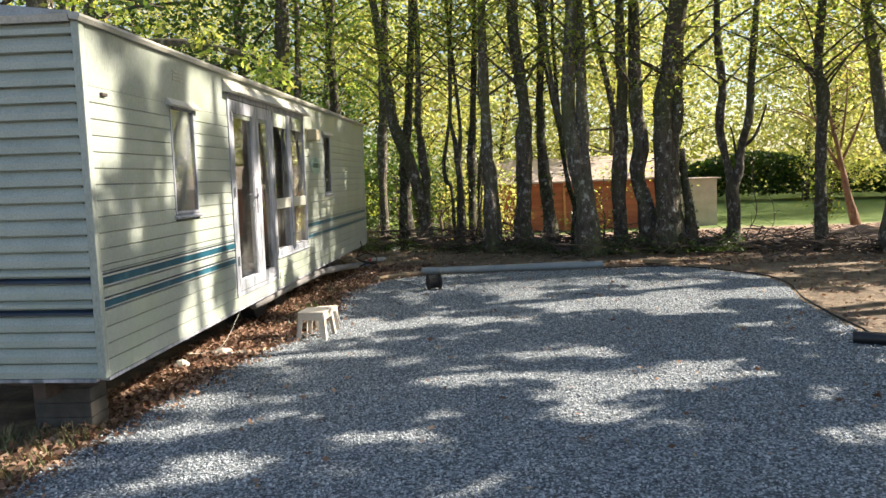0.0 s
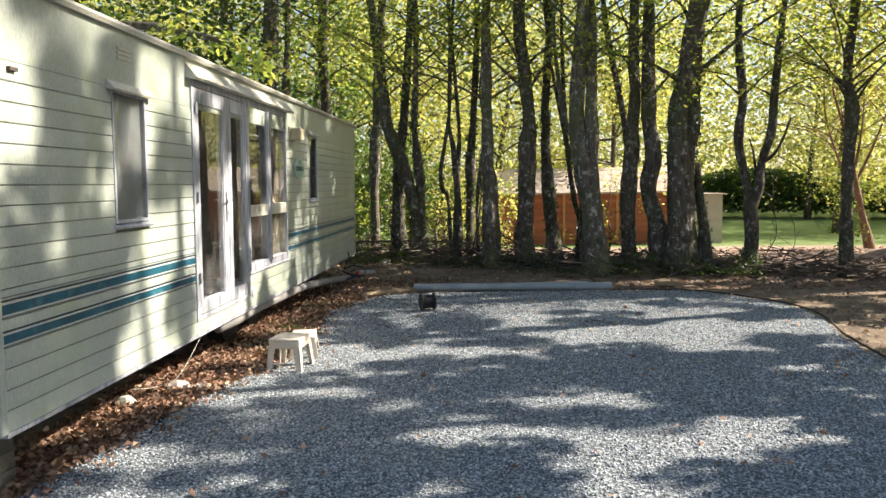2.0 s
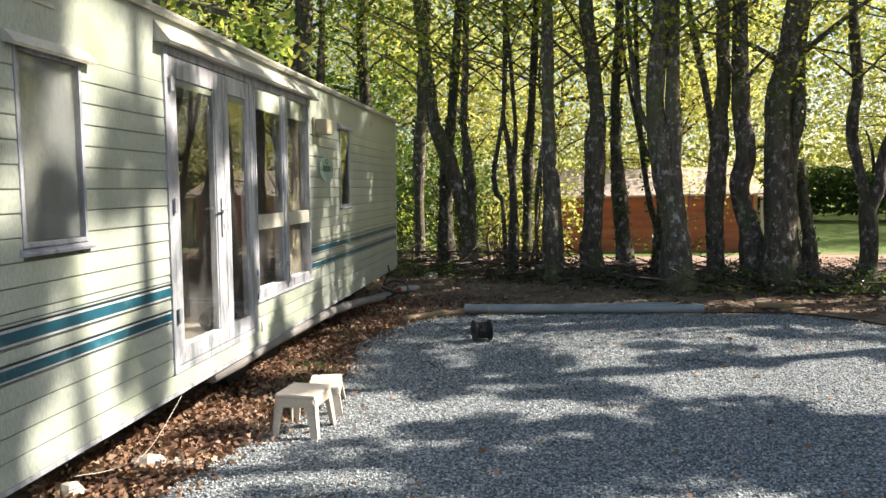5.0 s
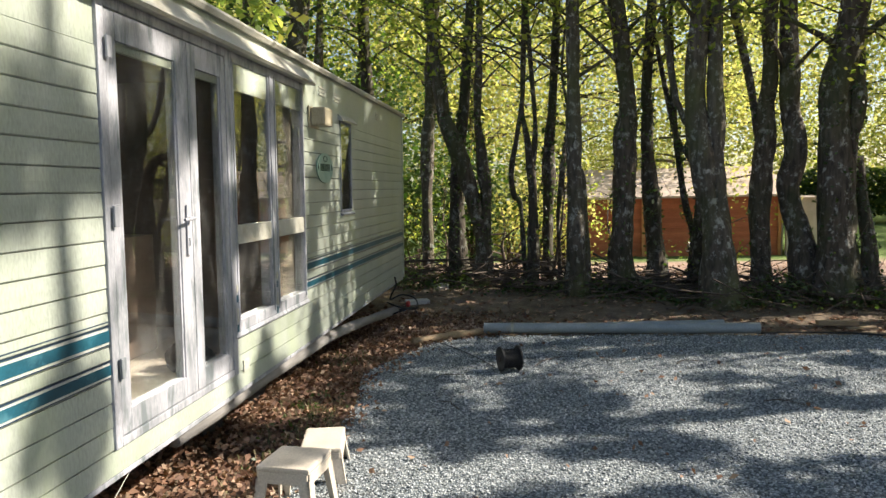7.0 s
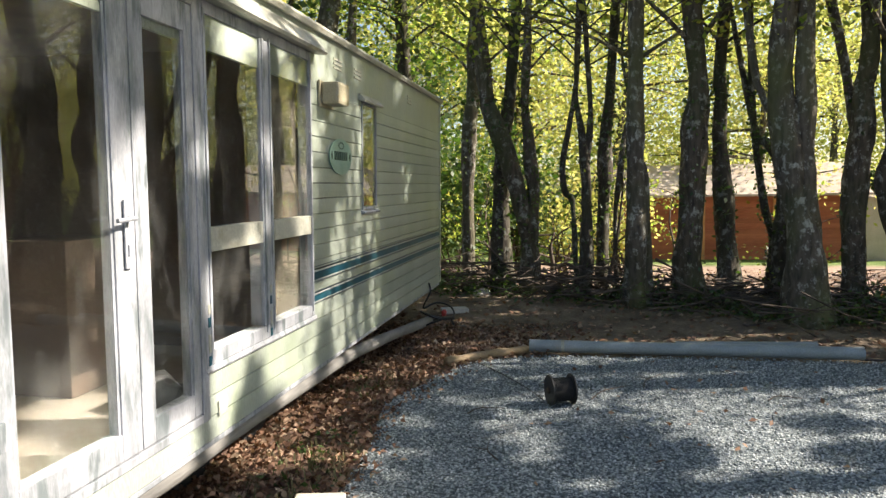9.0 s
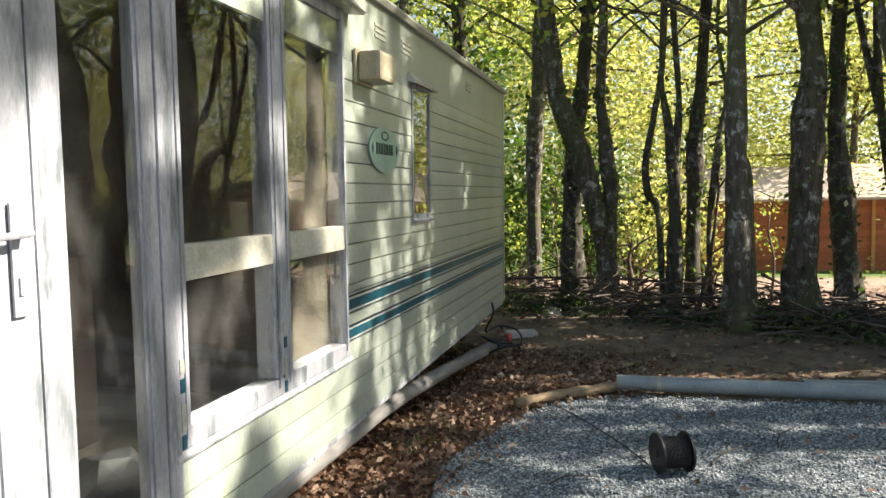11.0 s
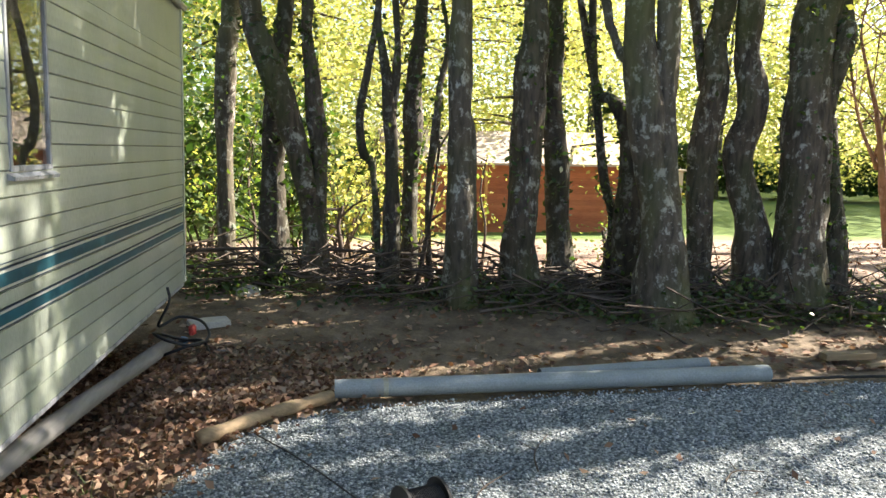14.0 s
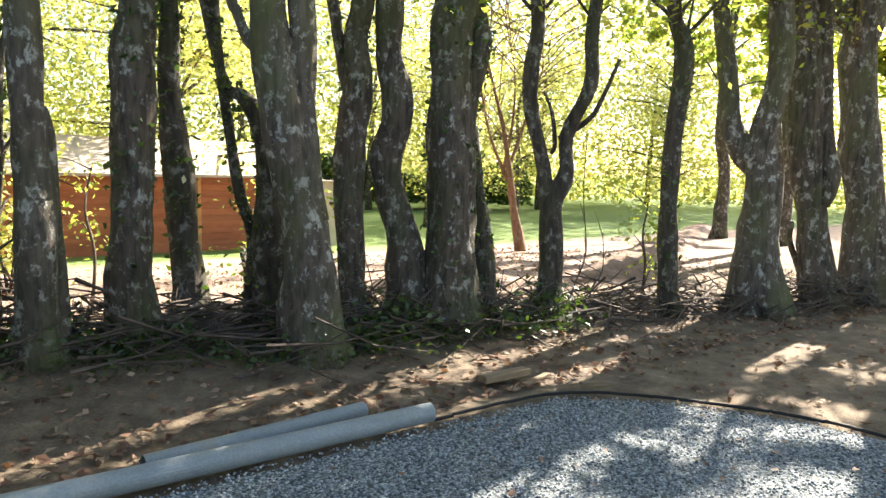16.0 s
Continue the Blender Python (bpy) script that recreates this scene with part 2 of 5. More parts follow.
M_BLACK = surface("black_plastic", (0.009, 0.009, 0.010), (0.018, 0.018, 0.019), 8.0, 90, 0.45, 0.1)
M_PVC = surface("grey_pvc", (0.24, 0.28, 0.29), (0.31, 0.35, 0.36), 4.0, 90, 0.4, 0.04, stain=(0.30, 0.28, 0.24), stain_scale=5.0, stain_at=(0.58, 0.8))
M_POLE = surface("weathered_grey_pipe", (0.17, 0.165, 0.155), (0.29, 0.28, 0.265), 7.0, 60, 0.85, 0.4, stretch=(1, 0.12, 1))
M_LOG = surface("tan_wood", (0.24, 0.17, 0.095), (0.38, 0.28, 0.17), 7.0, 60, 0.85, 0.4, stretch=(0.15, 1, 1))
M_REDWOOD = surface("red_brown_boards", (0.40, 0.125, 0.06), (0.52, 0.185, 0.09), 4.0, 50, 0.8, 0.3, stretch=(0.15, 1, 1), piece=0.25)
M_ORANGEPOST = surface("orange_wood_post", (0.52, 0.25, 0.10), (0.62, 0.33, 0.15), 5.0, 60, 0.8, 0.2)
M_SHEDROOF = surface("pale_roof_sheet", (0.44, 0.36, 0.30), (0.56, 0.47, 0.40), 2.0, 40, 0.7, 0.2, stain=(0.40, 0.28, 0.20), stain_scale=3.0)
M_PALEWALL = surface("pale_shed_wall", (0.46, 0.41, 0.33), (0.56, 0.50, 0.42), 3.0, 50, 0.85, 0.15)
M_BARK = bark_material("lichened_bark", (0.035, 0.027, 0.019), (0.13, 0.102, 0.074), (0.44, 0.43, 0.37), (0.065, 0.08, 0.022))
M_BARK_PALE = bark_material("pale_grey_bark", (0.05, 0.041, 0.03), (0.145, 0.12, 0.09), (0.48, 0.47, 0.41), (0.11, 0.12, 0.04))
M_BARK_DARK = bark_material("dark_mossy_bark", (0.028, 0.022, 0.016), (0.09, 0.072, 0.052), (0.28, 0.28, 0.24), (0.05, 0.065, 0.016))
M_BARK_RED = bark_material("orange_bark", (0.16, 0.085, 0.05), (0.30, 0.165, 0.10), (0.36, 0.26, 0.2), (0.2, 0.13, 0.06))
M_LEAF = leaf_material("canopy_leaves", [(0.06, 0.11, 0.015), (0.11, 0.17, 0.02), (0.17, 0.21, 0.03), (0.25, 0.23, 0.035)], [(0.25, 0.40, 0.05), (0.40, 0.53, 0.07), (0.56, 0.63, 0.10), (0.70, 0.64, 0.12)], 0.55)
# brighter than M_LEAF: part of the far trees' sunlight is in the colour
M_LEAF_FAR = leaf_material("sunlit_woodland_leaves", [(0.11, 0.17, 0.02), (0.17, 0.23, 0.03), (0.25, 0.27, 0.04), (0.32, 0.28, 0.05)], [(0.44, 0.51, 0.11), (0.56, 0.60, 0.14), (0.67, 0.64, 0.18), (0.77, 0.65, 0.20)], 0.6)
M_LEAF_DARK = leaf_material("dark_evergreen_leaves", [(0.02, 0.05, 0.012), (0.04, 0.075, 0.018), (0.06, 0.1, 0.025)], [(0.05, 0.12, 0.015), (0.1, 0.2, 0.02), (0.16, 0.26, 0.03)], 0.35)
M_IVY = leaf_material("ivy_leaves", [(0.02, 0.045, 0.012), (0.04, 0.075, 0.02), (0.075, 0.11, 0.03)], [(0.06, 0.13, 0.01), (0.1, 0.2, 0.02), (0.2, 0.28, 0.03)], 0.3, 0.4)
M_TWIG = surface("dry_twigs", (0.055, 0.042, 0.03), (0.14, 0.105, 0.08), 5.0, 60, 0.9, 0.3)
M_GRASS = island_material("olive_grass", [(0.05, 0.075, 0.018), (0.10, 0.12, 0.03), (0.19, 0.17, 0.07), (0.28, 0.23, 0.12)], 0.7)
M_SIGN = surface("mint_green_plate", (0.24, 0.40, 0.335), (0.33, 0.48, 0.41), 8.0, 80, 0.4, 0.04)
M_DARKGREEN = surface("dark_green_lettering", (0.02, 0.06, 0.05), (0.03, 0.08, 0.06), 8.0, 80, 0.5, 0.0)
M_LAMPBOX = surface("cream_vent_cowl", (0.35, 0.31, 0.21), (0.44, 0.40, 0.28), 6.0, 80, 0.5, 0.05, stain=(0.3, 0.25, 0.15), stain_scale=8.0)
M_RED = surface("red_plastic", (0.45, 0.04, 0.03), (0.5, 0.05, 0.04), 8.0, 80, 0.5, 0.0)
M_BLUE = surface("blue_plastic", (0.08, 0.2, 0.35), (0.12, 0.26, 0.42), 8.0, 80, 0.5, 0.0)
M_STONE = surface("pale_stone", (0.42, 0.39, 0.34), (0.55, 0.51, 0.45), 9.0, 70, 0.9, 0.5)


# ---- building helpers ----
rng = np.random.default_rng(7)


def thing(name, at, label, category, group="", kind=""):
    e = new(name)
    e.location = at
    e.empty_display_size = 0.1
    return tagged(e, label, category, group, kind)


def mesh_of(bm, name, material, smooth=False):
    bmesh.ops.recalc_face_normals(bm, faces=bm.faces)
    me = bpy.data.meshes.new(name)
    bm.to_mesh(me)
    bm.free()
    me.materials.append(material)
    if smooth:
        me.polygons.foreach_set("use_smooth", [True] * len(me.polygons))
    return me


def part(name, bm, material, parent, label="", smooth=False):
    ob = new(name, mesh_of(bm, name, material, smooth))
    ob.parent = parent
    return tagged(ob, label)


def box(bm, x0, y0, z0, x1, y1, z1, bevel=0.0):
    vs = bmesh.ops.create_cube(bm, size=1.0)["verts"]
    for v in vs:
        v.co = Vector((x0 + (v.co.x + 0.5) * (x1 - x0), y0 + (v.co.y + 0.5) * (y1 - y0), z0 + (v.co.z + 0.5) * (z1 - z0)))
    if bevel:
        bmesh.ops.bevel(bm, geom=list({e for v in vs for e in v.link_edges}), offset=bevel, segments=2, affect="EDGES", profile=0.6)
    return bm


def boxed(*a, **k):
    return box(bmesh.new(), *a, **k)


def prism(bm, profile, axis, a, b):
    """Extrudes a closed profile along x or y from a to b. On y the profile is (x, z); on x it is (y, z)."""
    def at(p, s):
        return (p[0], s, p[1]) if axis == "y" else (s, p[0], p[1])
    va, vb = [bm.verts.new(at(p, a)) for p in profile], [bm.verts.new(at(p, b)) for p in profile]
    n = len(profile)
    for i in range(n):
        bm.faces.new((va[i], va[(i + 1) % n], vb[(i + 1) % n], vb[i]))
    bm.faces.new(va)
    bm.faces.new(vb)
    return bm


def resample(pts, n):
    """Points on a smooth line through pts."""
    p = [Vector(q) for q in pts]
    p = [2 * p[0] - p[1]] + p + [2 * p[-1] - p[-2]]
    out, spans = [], len(p) - 3
    for i in range(n):
        u = i / (n - 1) * spans
        k = min(int(u), spans - 1)
        t = u - k
        a, b, c, d = p[k:k + 4]
        out.append(0.5 * ((2 * b) + (c - a) * t + (2 * a - 5 * b + 4 * c - d) * t * t + (3 * b - a - 3 * c + d) * t ** 3))
    return out


def tube(bm, pts, radii, seg=10, rough=0.0, seed=0.0, cap=True):
    rings, side = [], None
    for i, p in enumerate(pts):
        d = (pts[min(i + 1, len(pts) - 1)] - pts[max(i - 1, 0)]).normalized()
        side = (Vector((1, 0, 0)) if abs(d.x) < 0.8 else Vector((0, 1, 0))) if side is None else side
        side = (side - d * side.dot(d)).normalized()
        up = d.cross(side)
        ring = []
        for k in range(seg):
            a = 2 * math.pi * k / seg
            o = side * math.cos(a) + up * math.sin(a)
            r = radii[i]
            if rough:
                q = p + o * r
                r *= 1 + rough * (noise.noise((q.x * 4 + seed, q.y * 4, q.z * 1.3)) + 0.6 * noise.noise((q.x * 13, q.y * 13 + seed, q.z * 3)))
            ring.append(bm.verts.new(p + o * r))
        rings.append(ring)
    for a, b in zip(rings, rings[1:]):
        for k in range(seg):
            bm.faces.new((a[k], a[(k + 1) % seg], b[(k + 1) % seg], b[k]))
    if cap:
        bm.faces.new(rings[0][::-1])
        bm.faces.new(rings[-1])
    return bm


def quads_mesh(name, quads, material):
    """A mesh from an array of separate four-cornered faces, n x 4 x 3."""
    n = len(quads)
    me = bpy.data.meshes.new(name)
    me.vertices.add(4 * n)
    me.vertices.foreach_set("co", np.ascontiguousarray(quads, dtype=np.float32).ravel())
    me.loops.add(4 * n)
    me.loops.foreach_set("vertex_index", np.arange(4 * n, dtype=np.int32))
    me.polygons.add(n)
    me.polygons.foreach_set("loop_start", np.arange(0, 4 * n, 4, dtype=np.int32))
    me.polygons.foreach_set("loop_total", np.full(n, 4, dtype=np.int32))
    me.update(calc_edges=True)
    me.materials.append(material)
    return me


def leaves(centres, size, flat=0.0, gen=rng, curl=0.1):
    """Pointed, slightly folded leaves round the centres, with random turns. flat: how near they lie to level."""
    n = len(centres)
    d = gen.normal(size=(n, 3))
    d[:, 2] *= 1 - flat
    d /= np.linalg.norm(d, axis=1)[:, None]
    w = gen.normal(size=(n, 3))
    w[:, 2] *= 1 - flat
    w -= d * (w * d).sum(1)[:, None]
    w /= np.linalg.norm(w, axis=1)[:, None]
    up = np.cross(d, w)
    s = (size * gen.uniform(0.6, 1.35, n))[:, None]
    q = np.empty((n, 4, 3))
    q[:, 0] = centres - d * s * 0.5
    q[:, 1] = centres + w * s * 0.3 + up * s * curl
    q[:, 2] = centres + d * s * 0.5
    q[:, 3] = centres - w * s * 0.3 + up * s * curl
    return q


def cluster_points(centres, per, spread, gen=rng, ball=False):
    """Points scattered round each centre: thinning outwards, or filling a flattened ball of that radius."""
    c = np.repeat(np.asarray(centres, dtype=float), per, axis=0)
    d = gen.normal(size=c.shape)
    if ball:
        d *= (gen.random(len(c)) ** (1 / 3) / np.linalg.norm(d, axis=1))[:, None]
        d *= np.repeat(gen.uniform(0.6, 1.35, (len(c) // per, 3)), per, axis=0)
    return c + d * np.asarray(spread) * (1, 1, 0.72)


# ---- ground ----
def ground_height(x, y):
    h = 0.0
    if y > 12.0:
        h += 0.05 * min(1.0, (y - 12.0) / 2.0)
    u = min(1.0, max(0.0, (y - 14.5) / 9.0))
    h -= 0.36 * u * u * (3 - 2 * u)   # it falls away behind the row
    h += 0.11 * max(0.0, 1 - ((y - 14.2) / 1.5) ** 2) * min(1.0, max(0.0, (5.0 - x) / 2.5))   # low bank under the row
    return h + 0.02 * noise.noise((x * 0.5, y * 0.5, 0.3)) * (1 if -8 < x < 14 else 0)


def ground():
    bm = bmesh.new()
    xs = [-900, -200, -60, -30, -20] + [-14 + 0.5 * i for i in range(65)] + [20, 24, 30, 45, 70, 200, 900]
    ys = [-900, -200, -60, -20, -8] + [-4 + 0.5 * i for i in range(57)] + [25, 28, 34, 45, 70, 200, 900]
    g = [[bm.verts.new((x, y, ground_height(x, y) - 0.01)) for x in xs] for y in ys]
    for a, b in zip(g, g[1:]):
        for i in range(len(xs) - 1):
            bm.faces.new((a[i], a[i + 1], b[i + 1], b[i]))
    return tagged(new("ground", mesh_of(bm, "ground", M_GROUND, True)), "bare brown soil turning to dry earth and lawn", "ground", kind="structure")


ground()

# outline of the gravel, counter-clockwise
GRAVEL = [(-2.35, 3.6), (-2.25, -4.0), (3.4, -4.0), (3.55, 5.0), (3.62, 6.7), (3.75, 8.3), (4.05, 9.6), (4.0, 10.4), (3.6, 11.1), (3.05, 11.6), (2.0, 11.62),
          (0.4, 11.6), (-0.9, 11.5), (-1.4, 11.2), (-1.62, 10.7), (-1.85, 9.9), (-1.70, 9.0), (-1.68, 8.2), (-1.75, 7.4), (-1.95, 6.6), (-2.12, 5.6), (-2.28, 4.6)]


def inside_gravel(x, y):
    hit, n = False, len(GRAVEL)
    for i in range(n):
        (ax, ay), (bx, by) = GRAVEL[i], GRAVEL[(i + 1) % n]
        if (ay > y) != (by > y) and x < ax + (y - ay) * (bx - ax) / (by - ay):
            hit = not hit
    return hit


def gravel():
    bm = bmesh.new()
    loop = resample([(x, y, 0) for x, y in GRAVEL] + [(*GRAVEL[0], 0)], 240)[:-1]
    top = []
    for p in loop:
        j = 0.06 * noise.noise((p.x * 5, p.y * 5, 1.0))
        top.append((p.x + j, p.y + j))
    outer = [bm.verts.new((x, y, -0.03)) for x, y in top]
    inner = [bm.verts.new((x + (0.6 - x) * 0.012, y + (5 - y) * 0.012, 0.022)) for x, y in top]
    n = len(top)
    for i in range(n):
        bm.faces.new((outer[i], outer[(i + 1) % n], inner[(i + 1) % n], inner[i]))
    f = bm.faces.new(inner)
    bmesh.ops.triangulate(bm, faces=[f])
    return tagged(new("gravel_yard", mesh_of(bm, "gravel_yard", M_GRAVEL)), "blue-grey crushed gravel yard spread level", "gravel", kind="structure")


gravel()


def stones_mesh(name, pts, size, material):
    """Many small angular stones, each an eight-sided lump of its own."""
    n = len(pts)
    base = np.array([(1, 0, 0), (0, 1, 0), (-1, 0, 0), (0, -1, 0), (0, 0, 0.8), (0, 0, -0.8)], dtype=float)
    tri = np.array([(0, 1, 4), (1, 2, 4), (2, 3, 4), (3, 0, 4), (1, 0, 5), (2, 1, 5), (3, 2, 5), (0, 3, 5)])
    s = size * rng.uniform(0.5, 1.3, (n, 1, 1)) * rng.uniform(0.6, 1.2, (n, 6, 1))
    a, t = rng.uniform(0, 6.283, n), rng.uniform(-0.6, 0.6, n)
    v = base[None] * s
    y, z = v[:, :, 1] * np.cos(t)[:, None] - v[:, :, 2] * np.sin(t)[:, None], v[:, :, 1] * np.sin(t)[:, None] + v[:, :, 2] * np.cos(t)[:, None]
    x = v[:, :, 0]
    v = np.stack([x * np.cos(a)[:, None] - y * np.sin(a)[:, None], x * np.sin(a)[:, None] + y * np.cos(a)[:, None], z], axis=2) + pts[:, None]
    me = bpy.data.meshes.new(name)
    me.vertices.add(6 * n)
    me.vertices.foreach_set("co", v.astype(np.float32).ravel())
    faces = (tri[None] + 6 * np.arange(n)[:, None, None]).astype(np.int32).reshape(-1)
    me.loops.add(len(faces))
    me.loops.foreach_set("vertex_index", faces)
    me.polygons.add(len(faces) // 3)
    me.polygons.foreach_set("loop_start", np.arange(0, len(faces), 3, dtype=np.int32))
    me.polygons.foreach_set("loop_total", np.full(len(faces) // 3, 3, dtype=np.int32))
    me.update(calc_edges=True)
    me.materials.append(material)
    return me


def loose_stones():
    n = 115000
    p = np.column_stack([rng.uniform(-2.6, 4.2, n), 1.5 + 10.3 * rng.uniform(0, 1, n) ** 0.9, np.full(n, 0.0245)])
    p = p[[inside_gravel(x, y) for x, y, _ in p]]
    ob = new("loose_gravel", stones_mesh("loose_gravel", p, 0.0092, M_STONES))
    tagged(ob, "loose angular blue-grey stones on the gravel yard", "gravel", kind="stuff")


loose_stones()


# ---- the static caravan: local x = 0 is the outer face of its long wall, y runs along it ----
CY, CL, CW = 4.38, 9.02, 3.0
WALL_X = -2.145
COURSES = [0.44, 0.55, 0.65, 0.755, 0.86, 0.94, 1.0, 1.09, 1.145] + [1.145 + 0.1 * i for i in range(1, 12)]
STRIPES = {4: (0.88, 0.922), 6: (1.022, 1.07)}   # course: the band painted on it
OPENINGS = [(1.10, 1.53, 1.40, 2.23), (2.27, 3.53, 0.55, 2.46), (3.53, 4.86, 0.795, 2.46), (5.91, 6.31, 1.44, 2.28)]


def spans(z0, z1, length, openings):
    """Stretches of 0..length that no opening cuts, for a course from z0 to z1."""
    cuts = sorted((a, b) for a, b, lo, hi in openings if min(z1, hi) - max(z0, lo) > 0.4 * (z1 - z0))
    out, at = [], 0.0
    for a, b in cuts:
        if a - at > 0.01:
            out.append((at, a))
        at = b
    if length - at > 0.01:
        out.append((at, length))
    return out


def plank_profile(z0, z1, s=1.0):
    return [(-0.018, z0), (0.006 * s, z0 + 0.0005), (0.0105 * s, z0 + 0.005), (0.0105 * s, z0 + 0.45 * (z1 - z0)), (0.008 * s * (2 - s), z1 - 0.003 - 0.008 * (s > 1)), (-0.018, z1 - 0.003 - 0.008 * (s > 1))]


def window_unit(van, name, y0, y1, z0, z1, behind, label, hood=True):
    """A framed pane with a drip hood, in local terms of the wall."""
    win = new(name)
    win.parent = van
    win.empty_display_size = 0.1
    tagged(win, label)
    t = 0.022
    fr = bmesh.new()
    for a in ((y0, z0, y0 + t, z1), (y1 - t, z0, y1, z1), (y0 + t, z1 - t, y1 - t, z1), (y0 + t, z0, y1 - t, z0 + t)):
        box(fr, -0.06, a[0], a[1], 0.017, a[2], a[3], 0.004)
    part("frame", fr, M_ALU, win)
    part("pane", boxed(0.002, y0 + t - 0.004, z0 + t - 0.004, 0.008, y1 - t + 0.004, z1 - t + 0.004), M_GLASS, win)
    part("blind", boxed(-0.025, y0 + t - 0.002, z0 + t - 0.002, -0.018, y1 - t + 0.01, z1 - t + 0.01), behind, win)
    part("sill", prism(bmesh.new(), [(0.0, z0 - 0.03), (0.034, z0 - 0.034), (0.04, z0 - 0.02), (0.0, z0 - 0.002)], "y", y0 - 0.02, y1 + 0.02), M_ALU, win)
    if hood:
        part("drip_hood", prism(bmesh.new(), [(0.0, z1 + 0.003), (0.055, z1 - 0.012), (0.062, z1 + 0.002), (0.02, z1 + 0.05), (0.0, z1 + 0.055)], "y", y0 - 0.05, y1 + 0.06), M_TRIM, win)
    return win


def caravan():
    van = thing("static_caravan", (WALL_X, CY, 0), "weathered pale green static caravan with teal stripes, glazed doors, on blocks", "caravan")
    van.rotation_euler = (0, radians(1.0), 0)   # it leans a little towards the yard
    top = 2.62
    # wall cores with the openings cut through
    zs = sorted({0.45, top} | {v for o in OPENINGS for v in o[2:]})
    for z0, z1 in zip(zs, zs[1:]):
        for a, b in spans(z0, z1, CL, OPENINGS):
            part("wall_core", boxed(-0.07, max(a, 0.02), z0, -0.018, min(b, CL - 0.02), z1), M_CORE, van)
    part("end_wall", boxed(-CW + 0.05, 0.02, 0.45, -0.07, 0.07, top), M_CLAD_END, van)
    part("end_wall", boxed(-CW + 0.05, CL - 0.07, 0.45, -0.07, CL - 0.02, top), M_CLAD_END, van)
    part("rear_wall", boxed(-CW, 0.0, 0.45, -CW + 0.05, CL, top), M_CLAD_END, van)
    part("floor_panel", boxed(-CW + 0.05, 0.07, 0.46, -0.07, CL - 0.07, 0.54), M_FLOOR, van)
    part("inner_ceiling", boxed(-CW + 0.05, 0.07, 2.52, -0.07, CL - 0.07, 2.56), M_INSIDE, van)
    # cladding on the long wall
    for i, (z0, z1) in enumerate(zip(COURSES, COURSES[1:])):
        for a, b in spans(z0, z1, CL, OPENINGS):
            a, b = a + 0.03 * (a == 0), b - 0.03 * (b == CL)
            part("plank", prism(bmesh.new(), plank_profile(z0, z1), "y", a, b), M_WHITE if i in STRIPES else M_CLAD, van)
            if i in STRIPES:
                s0, s1 = STRIPES[i]
                part("stripe", prism(bmesh.new(), [(0.0, s0), (0.0135, s0), (0.0125, s1), (0.0, s1)], "y", a, b), M_STRIPE, van, "teal painted stripe")
    for z in (0.866, 0.934, 1.006, 1.084, 1.104):
        for a, b in spans(z - 0.01, z + 0.01, CL, OPENINGS):
            part("pinstripe", boxed(0.004, a + 0.035 * (a == 0), z, 0.0128, b - 0.035 * (b == CL), z + 0.0045), M_STRIPE_NAVY, van, "thin dark pinstripe")
    part("fascia_panel", boxed(-0.018, 0.03, COURSES[-1], 0.006, CL - 0.03, top), M_CLAD, van)
    # cladding on the near end
    ends = [0.44] + [0.44 + 0.1 * k for k in range(1, 22)]
    for z0 in ends:
        navy = 0.86 < z0 + 0.05 < 0.93 or 1.0 < z0 + 0.05 < 1.12
        z1 = min(z0 + 0.1, top)
        if z1 - z0 < 0.02:
            continue
        prof = [(-y, z) for y, z in plank_profile(z0, z1, 2.2)]
        if navy:
            mid = z0 + 0.045
            part("plank", prism(bmesh.new(), [(-y, z) for y, z in plank_profile(z0, mid, 2.2)], "x", -CW, -0.03), M_STRIPE_NAVY, van)
            prof = [(-y, z) for y, z in plank_profile(mid, z1, 2.2)]
        part("plank", prism(bmesh.new(), prof, "x", -CW, -0.03), M_CLAD_END, van)
    # corner trims, skirting rail, gutter and roof
    for y0 in (-0.025, CL - 0.03):
        part("corner_trim", boxed(-0.035, y0, 0.44, 0.018, y0 + 0.055, top, bevel=0.01), M_CLAD, van)
    part("bottom_rail", boxed(-0.05, 0.03, 0.415, 0.010, CL - 0.03, 0.439, bevel=0.004), M_ALU, van)
    part("end_bottom_rail", boxed(-CW, -0.02, 0.415, -0.051, 0.03, 0.439, bevel=0.004), M_ALU, van)
    part("gutter", prism(bmesh.new(), [(-0.02, top), (0.035, top - 0.012), (0.05, top + 0.012), (0.045, top + 0.03), (-0.02, top + 0.04)], "y", -0.06, CL + 0.05), M_TRIM, van, "stained off-white gutter rail")
    part("end_gutter", prism(bmesh.new(), [(0.02, top - 0.005), (-0.045, top - 0.012), (-0.055, top + 0.03), (0.02, top + 0.04)], "x", -CW - 0.05, -0.03), M_TRIM, van)
    roof = bmesh.new()
    prism(roof, [(-0.02, top + 0.02), (-0.02, top + 0.045), (-0.7, top + 0.13), (-CW / 2, top + 0.17), (-CW + 0.7, top + 0.13), (-CW, top + 0.04), (-CW, top + 0.02)], "y", -0.05, CL + 0.04)
    part("roof", roof, M_ROOF, van, "dull grey sheet roof with leaf stains")
    part("roof_vent", boxed(-1.3, 6.0, top + 0.15, -0.9, 6.4, top + 0.24, bevel=0.03), M_ROOF, van)
    # vents in the fascia
    for y in (1.2, 5.3, 5.75, 7.4):
        v = bmesh.new()
        for k in range(3):
            box(v, 0.006, y, 2.43 + 0.03 * k, 0.012, y + 0.17, 2.445 + 0.03 * k)
        part("vent", v, M_TRIM, van)
